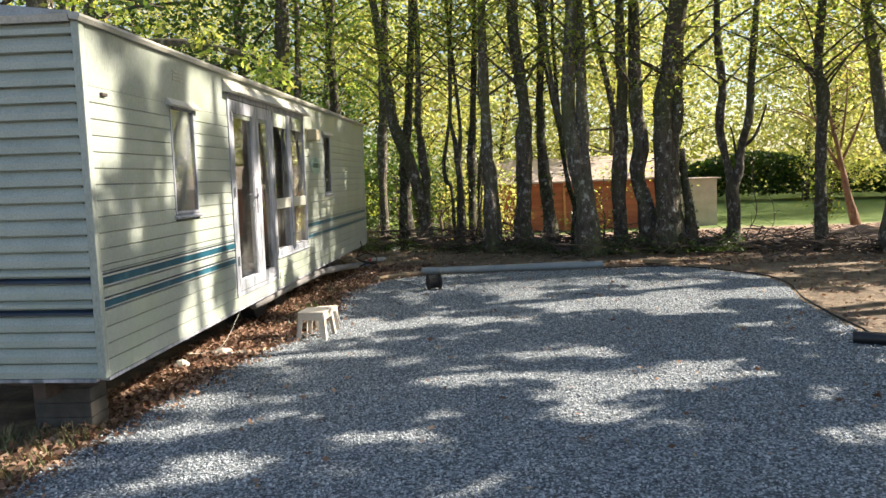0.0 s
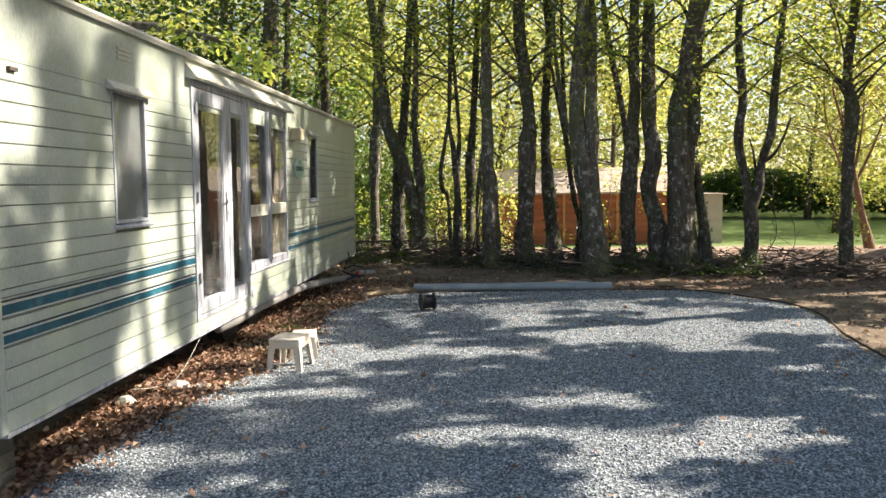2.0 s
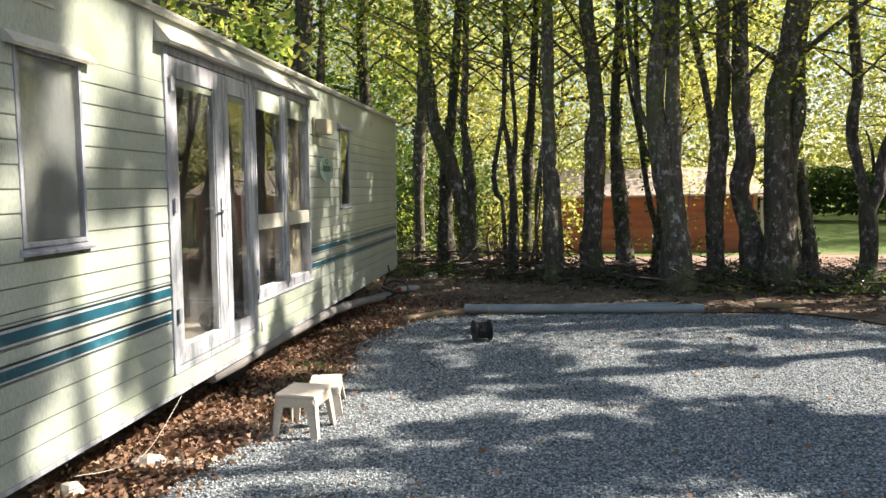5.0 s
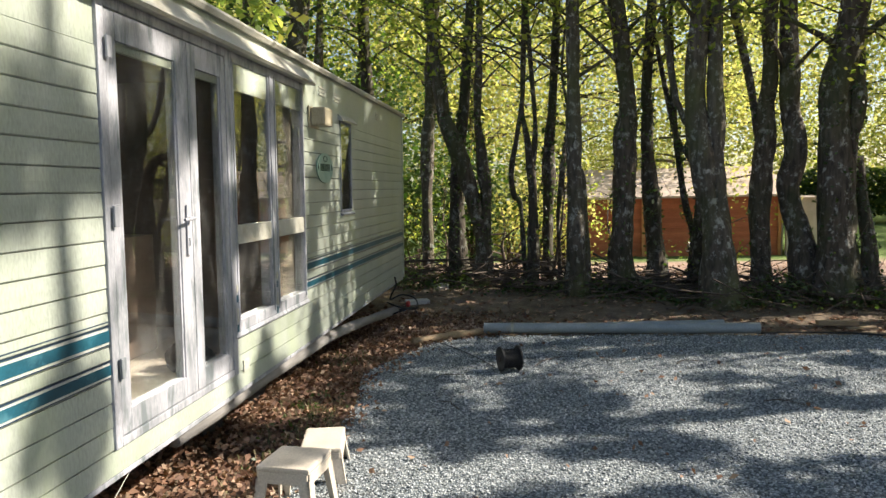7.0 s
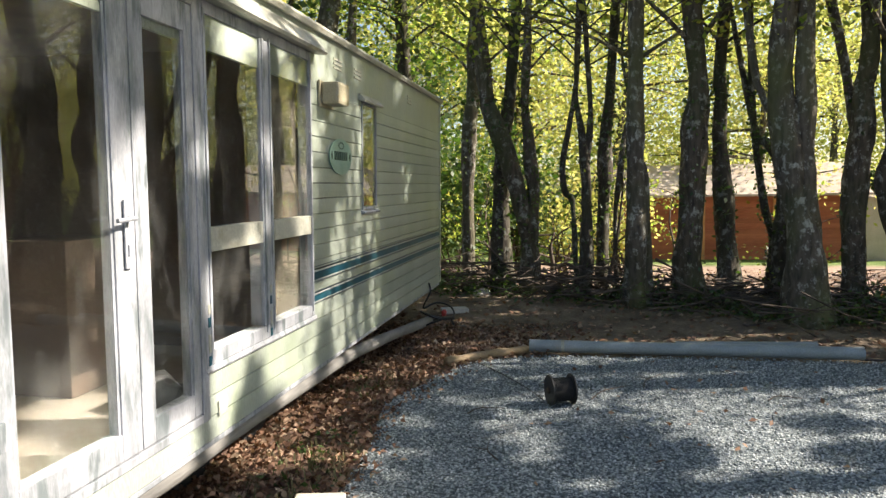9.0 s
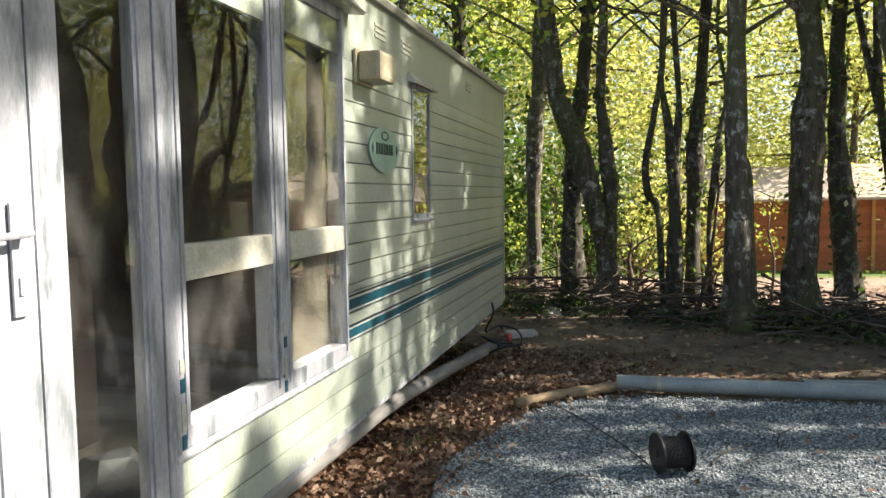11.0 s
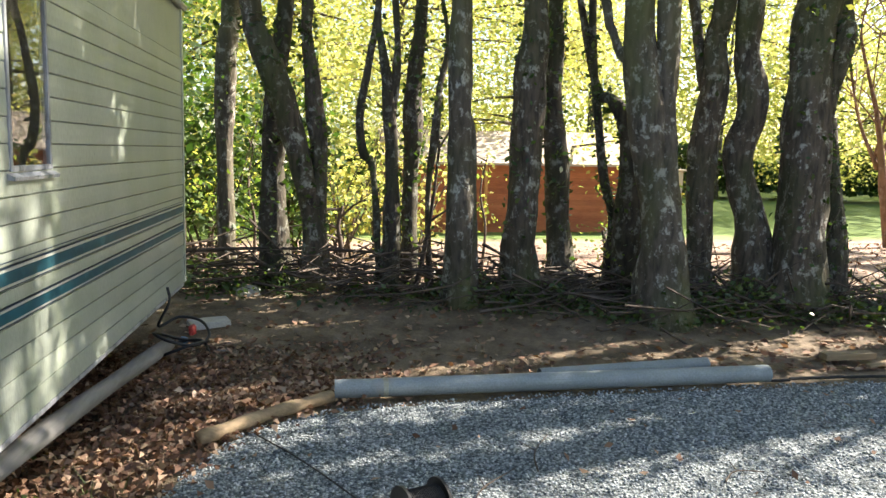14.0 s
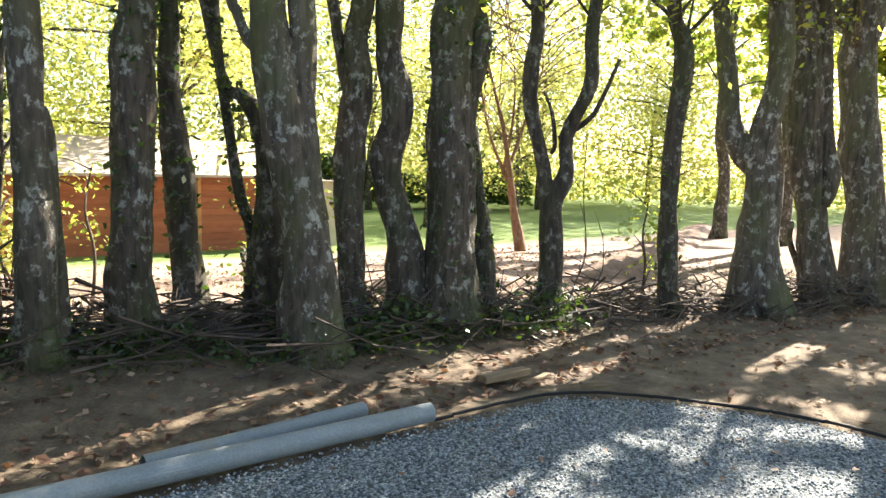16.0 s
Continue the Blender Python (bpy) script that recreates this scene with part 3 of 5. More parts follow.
    # windows
    window_unit(van, "end_window", 1.10, 1.53, 1.40, 2.23, M_BLIND, "narrow window with a pale blind drawn")
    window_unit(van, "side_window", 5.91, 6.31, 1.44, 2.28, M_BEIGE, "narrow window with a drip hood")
    # the glazed doors
    doors = new("double_door")
    doors.parent = van
    tagged(doors, "weathered aluminium glazed double door, closed")
    fr = bmesh.new()
    for a in ((2.27, 0.55, 2.32, 2.46), (3.47, 0.55, 3.53, 2.46), (2.32, 2.41, 3.47, 2.46), (2.32, 0.55, 3.47, 0.59)):
        box(fr, -0.07, a[0], a[1], 0.022, a[2], a[3], 0.005)
    part("door_frame", fr, M_ALU, doors)

    def leaf(name, y0, y1, g0, g1):
        b = bmesh.new()
        for a in ((y0, 0.595, g0, 2.405), (g1, 0.595, y1, 2.405), (g0, 2.285, g1, 2.405), (g0, 0.595, g1, 0.70)):
            box(b, -0.045, a[0], a[1], 0.018, a[2], a[3], 0.005)
        for a in ((g0, 0.70, g0 + 0.014, 2.285), (g1 - 0.014, 0.70, g1, 2.285)):
            box(b, -0.03, a[0], a[1], 0.010, a[2], a[3])
        part(name, b, M_ALU, doors)
        part("door_pane", boxed(0.0, g0 + 0.002, 0.69, 0.006, g1 - 0.002, 2.30), M_GLASS, doors)
    leaf("door_leaf", 2.325, 3.02, 2.40, 2.90)
    leaf("narrow_door_leaf", 3.025, 3.465, 3.11, 3.405)
    h = bmesh.new()
    box(h, 0.022, 2.945, 1.32, 0.03, 2.985, 1.58, 0.004)
    tube(h, [Vector((0.03, 2.965, 1.51)), Vector((0.065, 2.965, 1.51))], [0.009, 0.009], 8)
    tube(h, [Vector((0.06, 2.972, 1.51)), Vector((0.062, 2.86, 1.505))], [0.009, 0.008], 8)
    box(h, 0.03, 2.958, 1.37, 0.036, 2.972, 1.41)
    part("door_handle", h, M_ALU, doors, "worn metal lever handle on a back plate")
    for z in (0.85, 1.5, 2.2):
        part("hinge", boxed(0.03, 2.305, z, 0.042, 2.34, z + 0.09, bevel=0.004), M_ALU, doors)
    # the fixed panes beside the doors
    pan = new("side_glazing")
    pan.parent = van
    tagged(pan, "two tall fixed panes in weathered aluminium with a cream rail")
    b = bmesh.new()
    for a in ((3.53, 0.795, 3.575, 2.46), (4.13, 0.87, 4.27, 2.40), (4.82, 0.795, 4.86, 2.46), (3.575, 2.40, 4.82, 2.46), (3.575, 0.795, 4.82, 0.865)):
        box(b, -0.07, a[0], a[1], 0.018, a[2], a[3], 0.005)
    for y in (4.15, 4.235, 3.555, 4.822):
        box(b, 0.018, y, 0.83, 0.024, y + 0.018, 2.42)
    part("glazing_frame", b, M_ALU, pan)
    for y0, y1 in ((3.575, 4.13), (4.27, 4.82)):
        part("rail", boxed(-0.04, y0 + 0.002, 1.325, 0.02, y1 - 0.002, 1.44, bevel=0.006), M_TRIM, pan, "cream cross rail")
        for z0, z1 in ((0.865, 1.33), (1.435, 2.405)):
            part("fixed_pane", boxed(0.002, y0 - 0.004, z0, 0.008, y1 + 0.004, z1), M_GLASS, pan)
    part("sill", prism(bmesh.new(), [(0.0, 0.768), (0.024, 0.765), (0.028, 0.775), (0.019, 0.795), (0.0, 0.795)], "y", 3.50, 4.88), M_ALU, pan)
    for z, m in ((0.80, M_STRIPE), (0.86, M_TRIM), (0.90, M_TRIM), (0.98, M_STRIPE), (1.04, M_TRIM)):
        for y in (3.532, 4.195):
            part("tape_scrap", boxed(0.0185, y, z, 0.0215, y + 0.022, z + 0.045), m, pan, "torn scrap of old stripe tape")
    part("door_hood", prism(bmesh.new(), [(0.006, 2.462), (0.085, 2.452), (0.10, 2.466), (0.045, 2.53), (0.006, 2.58)], "y", 2.20, 4.95), M_TRIM, van, "stained flared hood over the doors")
    # cowl, plate, small fittings
    cowl = new("vent_cowl")
    cowl.parent = van
    part("back_plate", boxed(0.013, 4.98, 2.14, 0.028, 5.24, 2.31, bevel=0.006), M_LAMPBOX, cowl)
    part("cowl_box", boxed(0.028, 5.0, 2.155, 0.15, 5.22, 2.30, bevel=0.02), M_LAMPBOX, cowl, "yellowed cream box")
    sign = new("name_plate")
    sign.parent = van
    tagged(sign, "oval mint green plate with dark markings")
    b = bmesh.new()
    c = bmesh.ops.create_cone(b, cap_ends=True, segments=48, radius1=1, radius2=1, depth=1)["verts"]
    for v in c:
        v.co = Vector((0.016 + 0.008 * (v.co.z > 0), 5.39 + v.co.x * 0.235, 1.83 + v.co.y * 0.125))
    part("plate", b, M_SIGN, sign)
    for k in range(7):
        y = 5.25 + 0.04 * k
        part("letter_bar", boxed(0.0245, y, 1.805, 0.027, y + 0.026, 1.865), M_DARKGREEN, sign)
    b = bmesh.new()
    for k in range(12):
        a0, a1 = 2 * math.pi * k / 12, 2 * math.pi * (k + 0.7) / 12
        box(b, 0.0245, 5.39 + 0.05 * math.cos(a0) - 0.007, 1.907 + 0.022 * math.sin(a0) - 0.004, 0.027, 5.39 + 0.05 * math.cos(a0) + 0.007, 1.907 + 0.022 * math.sin(a0) + 0.004)
    part("emblem", b, M_DARKGREEN, sign)
    for y in (5.20, 5.58):
        d = bmesh.new()
        box(d, 0.0245, -0.016, -0.016, 0.027, 0.016, 0.016)
        bmesh.ops.rotate(d, verts=d.verts, cent=(0, 0, 0), matrix=Matrix.Rotation(radians(45), 3, "X"))
        bmesh.ops.scale(d, verts=d.verts, vec=(1, 0.7, 1.3))
        bmesh.ops.translate(d, verts=d.verts, vec=(0, y, 1.835))
        part("diamond_mark", d, M_DARKGREEN, sign)
    part("small_bracket", boxed(0.006, 0.16, 2.195, 0.03, 0.22, 2.215, bevel=0.004), M_STEEL, van)
    part("inlet_cover", boxed(0.010, 3.61, 0.535, 0.02, 3.69, 0.61, bevel=0.004), M_TRIM, van)
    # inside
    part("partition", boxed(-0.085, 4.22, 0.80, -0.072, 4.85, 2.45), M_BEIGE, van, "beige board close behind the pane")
    part("inner_wall", boxed(-2.5, 4.86, 0.55, -0.16, 4.90, 2.50), M_INSIDE, van)
    part("inner_wall", boxed(-2.5, 2.10, 0.55, -0.5, 2.14, 2.50), M_INSIDE, van)
    part("inner_cupboard", boxed(-1.3, 3.7, 0.54, -0.85, 4.15, 1.35, bevel=0.01), M_INSIDE, van)
    part("inner_bench", boxed(-2.2, 2.3, 0.55, -1.5, 3.4, 0.95, bevel=0.03), M_INSIDE, van)
    # chassis and wheels
    for x in (-0.55, -2.4):
        part("chassis_beam", boxed(x, 0.1, 0.27, x + 0.08, CL - 0.1, 0.455), M_STEEL, van)
    for y in (0.25, 2.6, 4.5, 6.6, 8.6):
        part("cross_member", boxed(-CW + 0.2, y, 0.32, -0.2, y + 0.06, 0.40), M_STEEL, van)
    for y in (4.0, 4.75):
        w = bmesh.new()
        bmesh.ops.create_cone(w, cap_ends=True, segments=28, radius1=0.28, radius2=0.28, depth=0.16, matrix=pose(-0.45, y, 0.27, 0, 90, 0))
        part("wheel", w, M_RUBBER, van)
    return van


caravan()


def block_stack(x, y, z, n, label, m):
    t = thing("concrete_block_stack", (x, y, z), label, "block", "blocks under the caravan")
    for k in range(n):
        part("block", boxed(-0.2, -0.1, 0.1 * k, 0.2, 0.1, 0.1 * k + 0.098, bevel=0.008), m, t)


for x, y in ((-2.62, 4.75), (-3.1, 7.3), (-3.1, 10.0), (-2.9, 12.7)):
    block_stack(x, y, 0.0, 4, "dark grey concrete blocks stacked under the caravan", M_DARKBLOCK)


# ---- trees ----
def leaf_part(name, quads, material, parent, label=""):
    ob = new(name, quads_mesh(name, quads, material))
    ob.parent = parent
    return tagged(ob, label)


def limb_ends(start, count, reach, rise, gen):
    out = []
    for k in range(count):
        a = 2 * math.pi * (k + gen.uniform(-0.3, 0.3)) / count
        r, h = reach * gen.uniform(0.55, 1.1), rise * gen.uniform(0.3, 1.0)
        out.append(start + Vector((math.cos(a) * r, math.sin(a) * r, h)))
    return out


def tree(base, stems, label, top=9.0, ivy=0.0, crown=60, per=56, size=0.085, low=2.9, reach=2.0, group="trees in the row", bark=None, leaf=None, seg=16, cut=None, spread=0.34, ball=False, sprays=(), twigs=0, facing=(-0.87, 7.74)):
    """stems: lists of (x, z, radius) seen from the yard, in the plane of the tree; the first is the trunk. Each runs on upwards into the crown."""
    bark, leaf = bark or M_BARK, leaf or M_LEAF
    bx, by = base
    g = np.random.default_rng(int(abs(bx * 977 + by * 131)) + 5)
    z0 = ground_height(bx, by) - 0.03
    t = thing("tree", (bx, by, z0), label, "tree", group)
    aim = math.atan2(bx - facing[0], by - facing[1]) if abs(bx - facing[0]) < 10 and by > 12 else 0.0
    ca, sa = math.cos(aim), math.sin(aim)   # stems sway across the line from the yard to the tree
    centres, ivy_pts = [Vector(q) - Vector((bx, by, z0)) for q in sprays], []
    for si, stem in enumerate(stems):
        pts = [Vector(((x - bx) * ca * ca, 0.05 * si + 0.04 * g.normal() - (x - bx) * ca * sa, z - (z0 if z > 0.2 else 0.0))) for x, z, r in stem]
        rad = [r for _, _, r in stem]
        pts[0].y = 0.05 * si
        if si == 0:
            pts[0].z = -0.06
        lean = (pts[-1] - pts[-2]).normalized() if len(pts) > 1 else Vector((0, 0, 1))
        lean = Vector((lean.x * 0.4, 0.06 * g.normal(), 1)).normalized()
        h = (cut[si] if cut and cut[si] else top * g.uniform(0.85, 1.1))
        runs_on = h > pts[-1].z + 0.4
        if runs_on:
            step, last = (h - pts[-1].z) / 4, pts[-1]
            for k in range(4):
                last = last + lean * step + Vector((0.10 * g.normal(), 0.10 * g.normal(), 0))
                pts.append(last)
                rad.append(rad[len(stem) - 1] * (0.8, 0.6, 0.4, 0.16)[k])
        n = 4 * (len(pts) - 1) + 1
        line = resample(pts, n)
        radii = [float(np.interp(i / (n - 1) * (len(pts) - 1), range(len(pts)), rad)) for i in range(n)]
        if si == 0:
            radii[0] *= 1.3
            radii[1] *= 1.06
        b = bmesh.new()
        tube(b, line, radii, seg, 0.36, bx * 3 + si)
        if runs_on:
            for p, r in zip(line, radii):
                if p.z > low and g.random() < 0.5:
                    for e in limb_ends(p, 2, reach * (0.5 + 0.5 * g.random()), 1.1, g):
                        mid = p.lerp(e, 0.5) + Vector((0, 0, 0.12))
                        tube(b, resample([p, mid, e], 5), [max(0.012, r * q) for q in (0.3, 0.22, 0.16, 0.1, 0.06)], 5)
                        centres += [p.lerp(e, g.uniform(0.35, 1.15)) + Vector(0.4 * g.normal(size=3)) for _ in range(twigs)]
                        centres += [e, mid.lerp(e, 0.5), e + Vector((0.3 * g.normal(), 0.3 * g.normal(), -0.25))]
        part("trunk" if si == 0 else "limb", b, bark, t, smooth=True)
        if ivy:
            for p, r in zip(line, radii):
                if p.z < 3.4:
                    for k in range(int(ivy * 26)):
                        a = g.uniform(0, 6.283)
                        ivy_pts.append(p + Vector((math.cos(a) * (r + 0.02), math.sin(a) * (r + 0.02), g.uniform(-0.15, 0.15))))
    if centres:
        pick = centres[:len(sprays)] + [centres[len(sprays) + i] for i in g.permutation(len(centres) - len(sprays))[:crown]]
        pts = cluster_points([tuple(c) for c in pick], per, spread, g, ball)
        leaf_part("crown", leaves(pts, size, 0.35, g), leaf, t, "loose leafy crown with gaps")
    if ivy_pts:
        leaf_part("ivy", leaves(np.array([tuple(p) for p in ivy_pts]), 0.065, 0.2, g), M_IVY, t, "dark climbing ivy")
    return t


OAKISH = "slender trunk with grey lichened bark in a woodland row"
IVIED = "slender ivy-clad trunk in a woodland row"
tree((-2.06, 15.22), [[(-2.06, 0.0, .115), (-2.05, 1.08, .083), (-2.05, 1.89, .101), (-1.99, 2.62, .105), (-1.97, 2.94, .10)]], "straight slim trunk with pale lichen patches", ivy=0.3, bark=M_BARK_PALE)
tree((-4.1, 14.7), [[(-4.1, 0, .2), (-4.05, 1.5, .18), (-4.0, 3.0, .17)], [(-4.0, 1.9, .1), (-3.8, 2.6, .09), (-3.6, 3.6, .08)]], "dark forked trunk behind the caravan", top=10)
tree((-5.7, 9.3), [[(-5.7, 0, .2), (-5.6, 1.5, .18), (-5.5, 3.0, .16)], [(-5.5, 2.9, .09), (-4.3, 3.5, .06), (-3.0, 3.35, .035), (-2.1, 2.95, .012)]], "broadleaf tree behind the caravan with a branch over its roof", top=9, spread=0.13, cut=[None, 2.0], sprays=[(-2.3, 9.2, 2.95), (-2.35, 8.9, 3.05), (-2.6, 9.3, 3.2), (-2.9, 9.5, 3.3), (-2.2, 8.6, 2.88), (-3.3, 9.2, 3.45)])
tree((-3.2, 15.8), [[(-3.2, 0, .17), (-3.2, 1.5, .14), (-3.1, 3.0, .12)]], "dark upright trunk behind the caravan end", top=10, ivy=0.4, bark=M_BARK_DARK)
tree((-1.50, 14.75), [[(-1.50, 0, .18), (-1.52, 0.85, .138), (-1.52, 1.37, .121), (-1.49, 1.87, .11), (-1.44, 2.41, .10), (-1.37, 2.85, .09)]], IVIED, ivy=0.5, bark=M_BARK_DARK)
tree((-1.08, 14.46), [[(-1.08, 0, .15), (-1.12, 0.86, .108), (-1.20, 1.37, .116), (-1.32, 1.81, .122), (-1.47, 2.25, .117), (-1.61, 2.62, .113), (-1.67, 2.80, .108)], [(-1.07, 0.7, .069), (-1.05, 1.37, .079), (-1.07, 1.74, .095), (-1.11, 2.21, .074), (-1.15, 2.64, .064), (-1.15, 2.83, .065)]], "leaning trunk crossing a straight ivied stem", ivy=0.4)
tree((-0.36, 14.25), [[(-.36, 0, .11), (-.35, .87, .082), (-.35, 1.37, .071), (-.37, 1.77, .061), (-.41, 2.21, .046), (-.47, 2.59, .036), (-.49, 2.83, .034)], [(-.47, 0.02, .045), (-.49, .56, .033), (-.52, 1.17, .036), (-.55, 1.42, .051), (-.63, 1.53, .056), (-.66, 1.86, .036), (-.57, 2.40, .036), (-.48, 2.95, .034)], [(-.36, 1.75, .046), (-.31, 2.36, .041), (-.32, 2.83, .036)]], "thin forked trunk with a crooked side stem", crown=40, seg=8, ivy=0.15, bark=M_BARK_DARK)
tree((-0.13, 14.61), [[(-.13, 0, .12), (-.14, .71, .077), (-.13, 1.36, .092), (-.10, 1.79, .10), (-.10, 2.31, .076), (-.04, 2.93, .066)]], IVIED, ivy=0.5, crown=40, seg=8, bark=M_BARK_DARK)
tree((0.04, 14.31), [[(.04, 0, .04), (.01, 1.11, .026), (.06, 1.68, .045), (.11, 2.14, .031), (.19, 2.59, .024)]], "thin whippy young stem in a woodland row", top=5.0, crown=14, seg=6, ivy=0.3)
tree((0.25, 13.78), [[(.25, 0, .18), (.23, .89, .131), (.23, 1.38, .126), (.22, 1.81, .111), (.22, 2.24, .102), (.21, 2.79, .099)], [(.37, .0, .07), (.38, .74, .058), (.35, 1.28, .058), (.32, 1.67, .07), (.27, 1.84, .063)]], OAKISH, cut=[None, 1.9], bark=M_BARK_PALE)
tree((0.86, 13.99), [[(.86, 0, .19), (.86, .85, .154), (.89, 1.38, .148), (.91, 1.88, .138), (.93, 2.38, .134), (.95, 2.87, .13)]], "upright trunk with lichen and a small white mark", ivy=0.35, bark=M_BARK)
tree((1.44, 14.35), [[(1.44, 0, .17), (1.38, .86, .116), (1.33, 1.47, .115), (1.28, 2.02, .088), (1.26, 2.66, .078), (1.25, 2.98, .079)]], IVIED, ivy=0.5, bark=M_BARK_DARK)
tree((2.01, 14.03), [[(2.01, 0, .17), (1.98, .88, .131), (1.98, 1.43, .114), (1.89, 1.86, .082), (1.71, 2.07, .049), (1.60, 2.28, .038)], [(1.83, 0.0, .08), (1.83, .37, .072), (1.84, .93, .046), (1.73, 1.31, .044), (1.62, 1.86, .044), (1.57, 2.33, .038), (1.53, 2.96, .039)]], "forked ivied trunk with a bowed side stem", ivy=0.4, crown=50, bark=M_BARK_DARK)
tree((2.06, 13.29), [[(2.06, 0, .26), (2.00, .89, .183), (1.88, 1.39, .163), (1.76, 1.87, .148), (1.68, 2.35, .134), (1.64, 2.82, .131)], [(2.01, 1.1, .12), (1.97, 1.87, .109), (1.96, 2.35, .099), (1.94, 2.81, .101)], [(1.66, 2.25, .060), (1.54, 2.43, .055), (1.44, 2.64, .045), (1.37, 2.83, .040)]], "stout pale grey mossy trunk with twin stems", reach=2.3, bark=M_BARK_PALE)
tree((2.72, 13.95), [[(2.72, 0, .14), (2.69, .92, .119), (2.70, 1.59, .141), (2.75, 2.19, .125), (2.79, 2.67, .103), (2.81, 2.98, .098)], [(2.70, 2.2, .057), (2.62, 2.67, .057), (2.55, 2.99, .058)]], OAKISH, ivy=0.15)
tree((3.26, 13.73), [[(3.26, 0, .24), (3.14, .82, .155), (3.00, 1.37, .143), (2.99, 1.70, .149), (3.05, 2.03, .132), (2.96, 2.51, .127), (2.89, 2.99, .125)]], "swaying trunk with lichen patches")
tree((3.52, 13.48), [[(3.52, 0, .30), (3.46, .84, .240), (3.44, 1.65, .222), (3.45, 2.43, .20), (3.50, 2.94, .191)], [(3.66, 1.3, .097), (3.71, 2.17, .097), (3.76, 2.62, .092), (3.77, 2.92, .093)]], "thick ivied trunk with a slimmer stem against it", ivy=0.5, reach=2.4, seg=14)
tree((3.97, 13.52), [[(3.97, 0, .13), (3.85, .82, .089), (3.73, 1.38, .077), (3.66, 1.92, .065)]], "slim ivied stem leaning against a thick trunk", ivy=0.5, cut=[2.2], crown=0, seg=8, bark=M_BARK_DARK)
tree((4.63, 13.36), [[(4.63, 0, .135), (4.63, .82, .120), (4.61, 1.22, .114), (4.81, 1.49, .086), (4.90, 1.87, .068), (4.99, 2.34, .066), (5.11, 2.95, .06)], [(4.58, 1.18, .080), (4.45, 1.66, .074), (4.30, 2.20, .074), (4.32, 2.58, .078), (4.37, 3.00, .07)], [(4.91, 1.84, .031), (5.18, 2.03, .025), (5.34, 2.23, .022), (5.5, 2.6, .018)], [(4.82, 1.7, .022), (4.79, 1.79, .022), (4.70, 2.09, .019), (4.64, 2.30, .012)]], "dark forked trunk with a bare side branch", crown=40, cut=[None, None, 2.9, 2.3], bark=M_BARK_DARK)
tree((6.03, 12.96), [[(6.03, 0, .14), (5.97, .97, .095), (5.92, 1.86, .092), (5.87, 2.73, .087), (5.82, 3.30, .082)]], "straight slim lichened trunk at the row's end", ivy=0.35, crown=150, low=2.0, facing=(-0.30, 8.38), bark=M_BARK_DARK)
tree((7.21, 12.62), [[(7.21, 0, .33), (7.06, .77, .225), (7.03, 1.41, .197), (7.10, 1.84, .163), (7.21, 2.64, .130), (7.24, 3.41, .125)], [(6.92, 1.55, .149), (6.49, 1.97, .122), (6.24, 2.53, .096), (6.05, 3.46, .091)], [(7.66, .02, .089), (7.56, .54, .082), (7.41, .97, .061)]], "low-forked trunk with splayed limbs", crown=40, cut=[None, None, 1.0], facing=(-0.30, 8.38), bark=M_BARK_PALE)
tree((8.28, 12.47), [[(8.28, 0, .24), (8.01, .74, .195), (7.79, 1.41, .20), (7.62, 2.28, .198), (7.40, 3.20, .19), (7.29, 3.59, .184)], [(7.85, 1.2, .097), (8.18, 1.48, .097), (8.32, 1.95, .097), (8.08, 2.60, .090), (7.94, 3.57, .092)], [(8.0, .0, .05), (7.91, .32, .045), (7.62, .73, .041), (7.49, .99, .034)]], OAKISH, reach=2.3, crown=45, low=2.9, cut=[None, None, 1.0], facing=(-0.30, 8.38))
tree((9.20, 12.36), [[(9.20, 0, .31), (8.92, .93, .255), (8.64, 1.98, .238), (8.43, 3.03, .225), (8.46, 3.70, .22)]], OAKISH, reach=2.3, crown=45, low=2.9, facing=(-0.30, 8.38), bark=M_BARK_PALE)
# wood goes on along the yard's sunny side: mostly unseen, added to cast dapple
for x, y, top, low, dense in [(8.8, 3.2, 15, 3.6, 16), (8.9, 6.3, 8.2, 2.8, 26), (9.4, 9.0, 11.5, 4.3, 12), (10.9, 8.0, 12.5, 4.2, 12), (9.4, 5.0, 12, 3.4, 19), (9.5, 11.5, 15, 6.2, 11), (10.8, 2.6, 16, 3.8, 16), (9.8, 0.2, 16, 3.8, 16),
                              (13.0, 10.6, 15, 9.0, 9), (13.2, 6.2, 13, 3.8, 13), (12.6, 1.4, 16, 3.8, 16), (12.6, 15.6, 15, 4.5, 11), (15.2, 16.8, 16, 3.8, 17), (17.0, 19.5, 16, 3.8, 17), (12.0, 12.8, 6.4, 2.0, 24)]:
    tree((x, y), [[(x, 0, .2), (x + .1, 1.5, .16), (x - .1, 3.0, .14)]], "added woodland tree, leafy crown shaped to dapple the yard", top=top, crown=int(dense * (top - low)), per=84, size=0.15, spread=0.245, ball=True, twigs=9, low=low, reach=2.6, group="trees along the sunny side", seg=8)


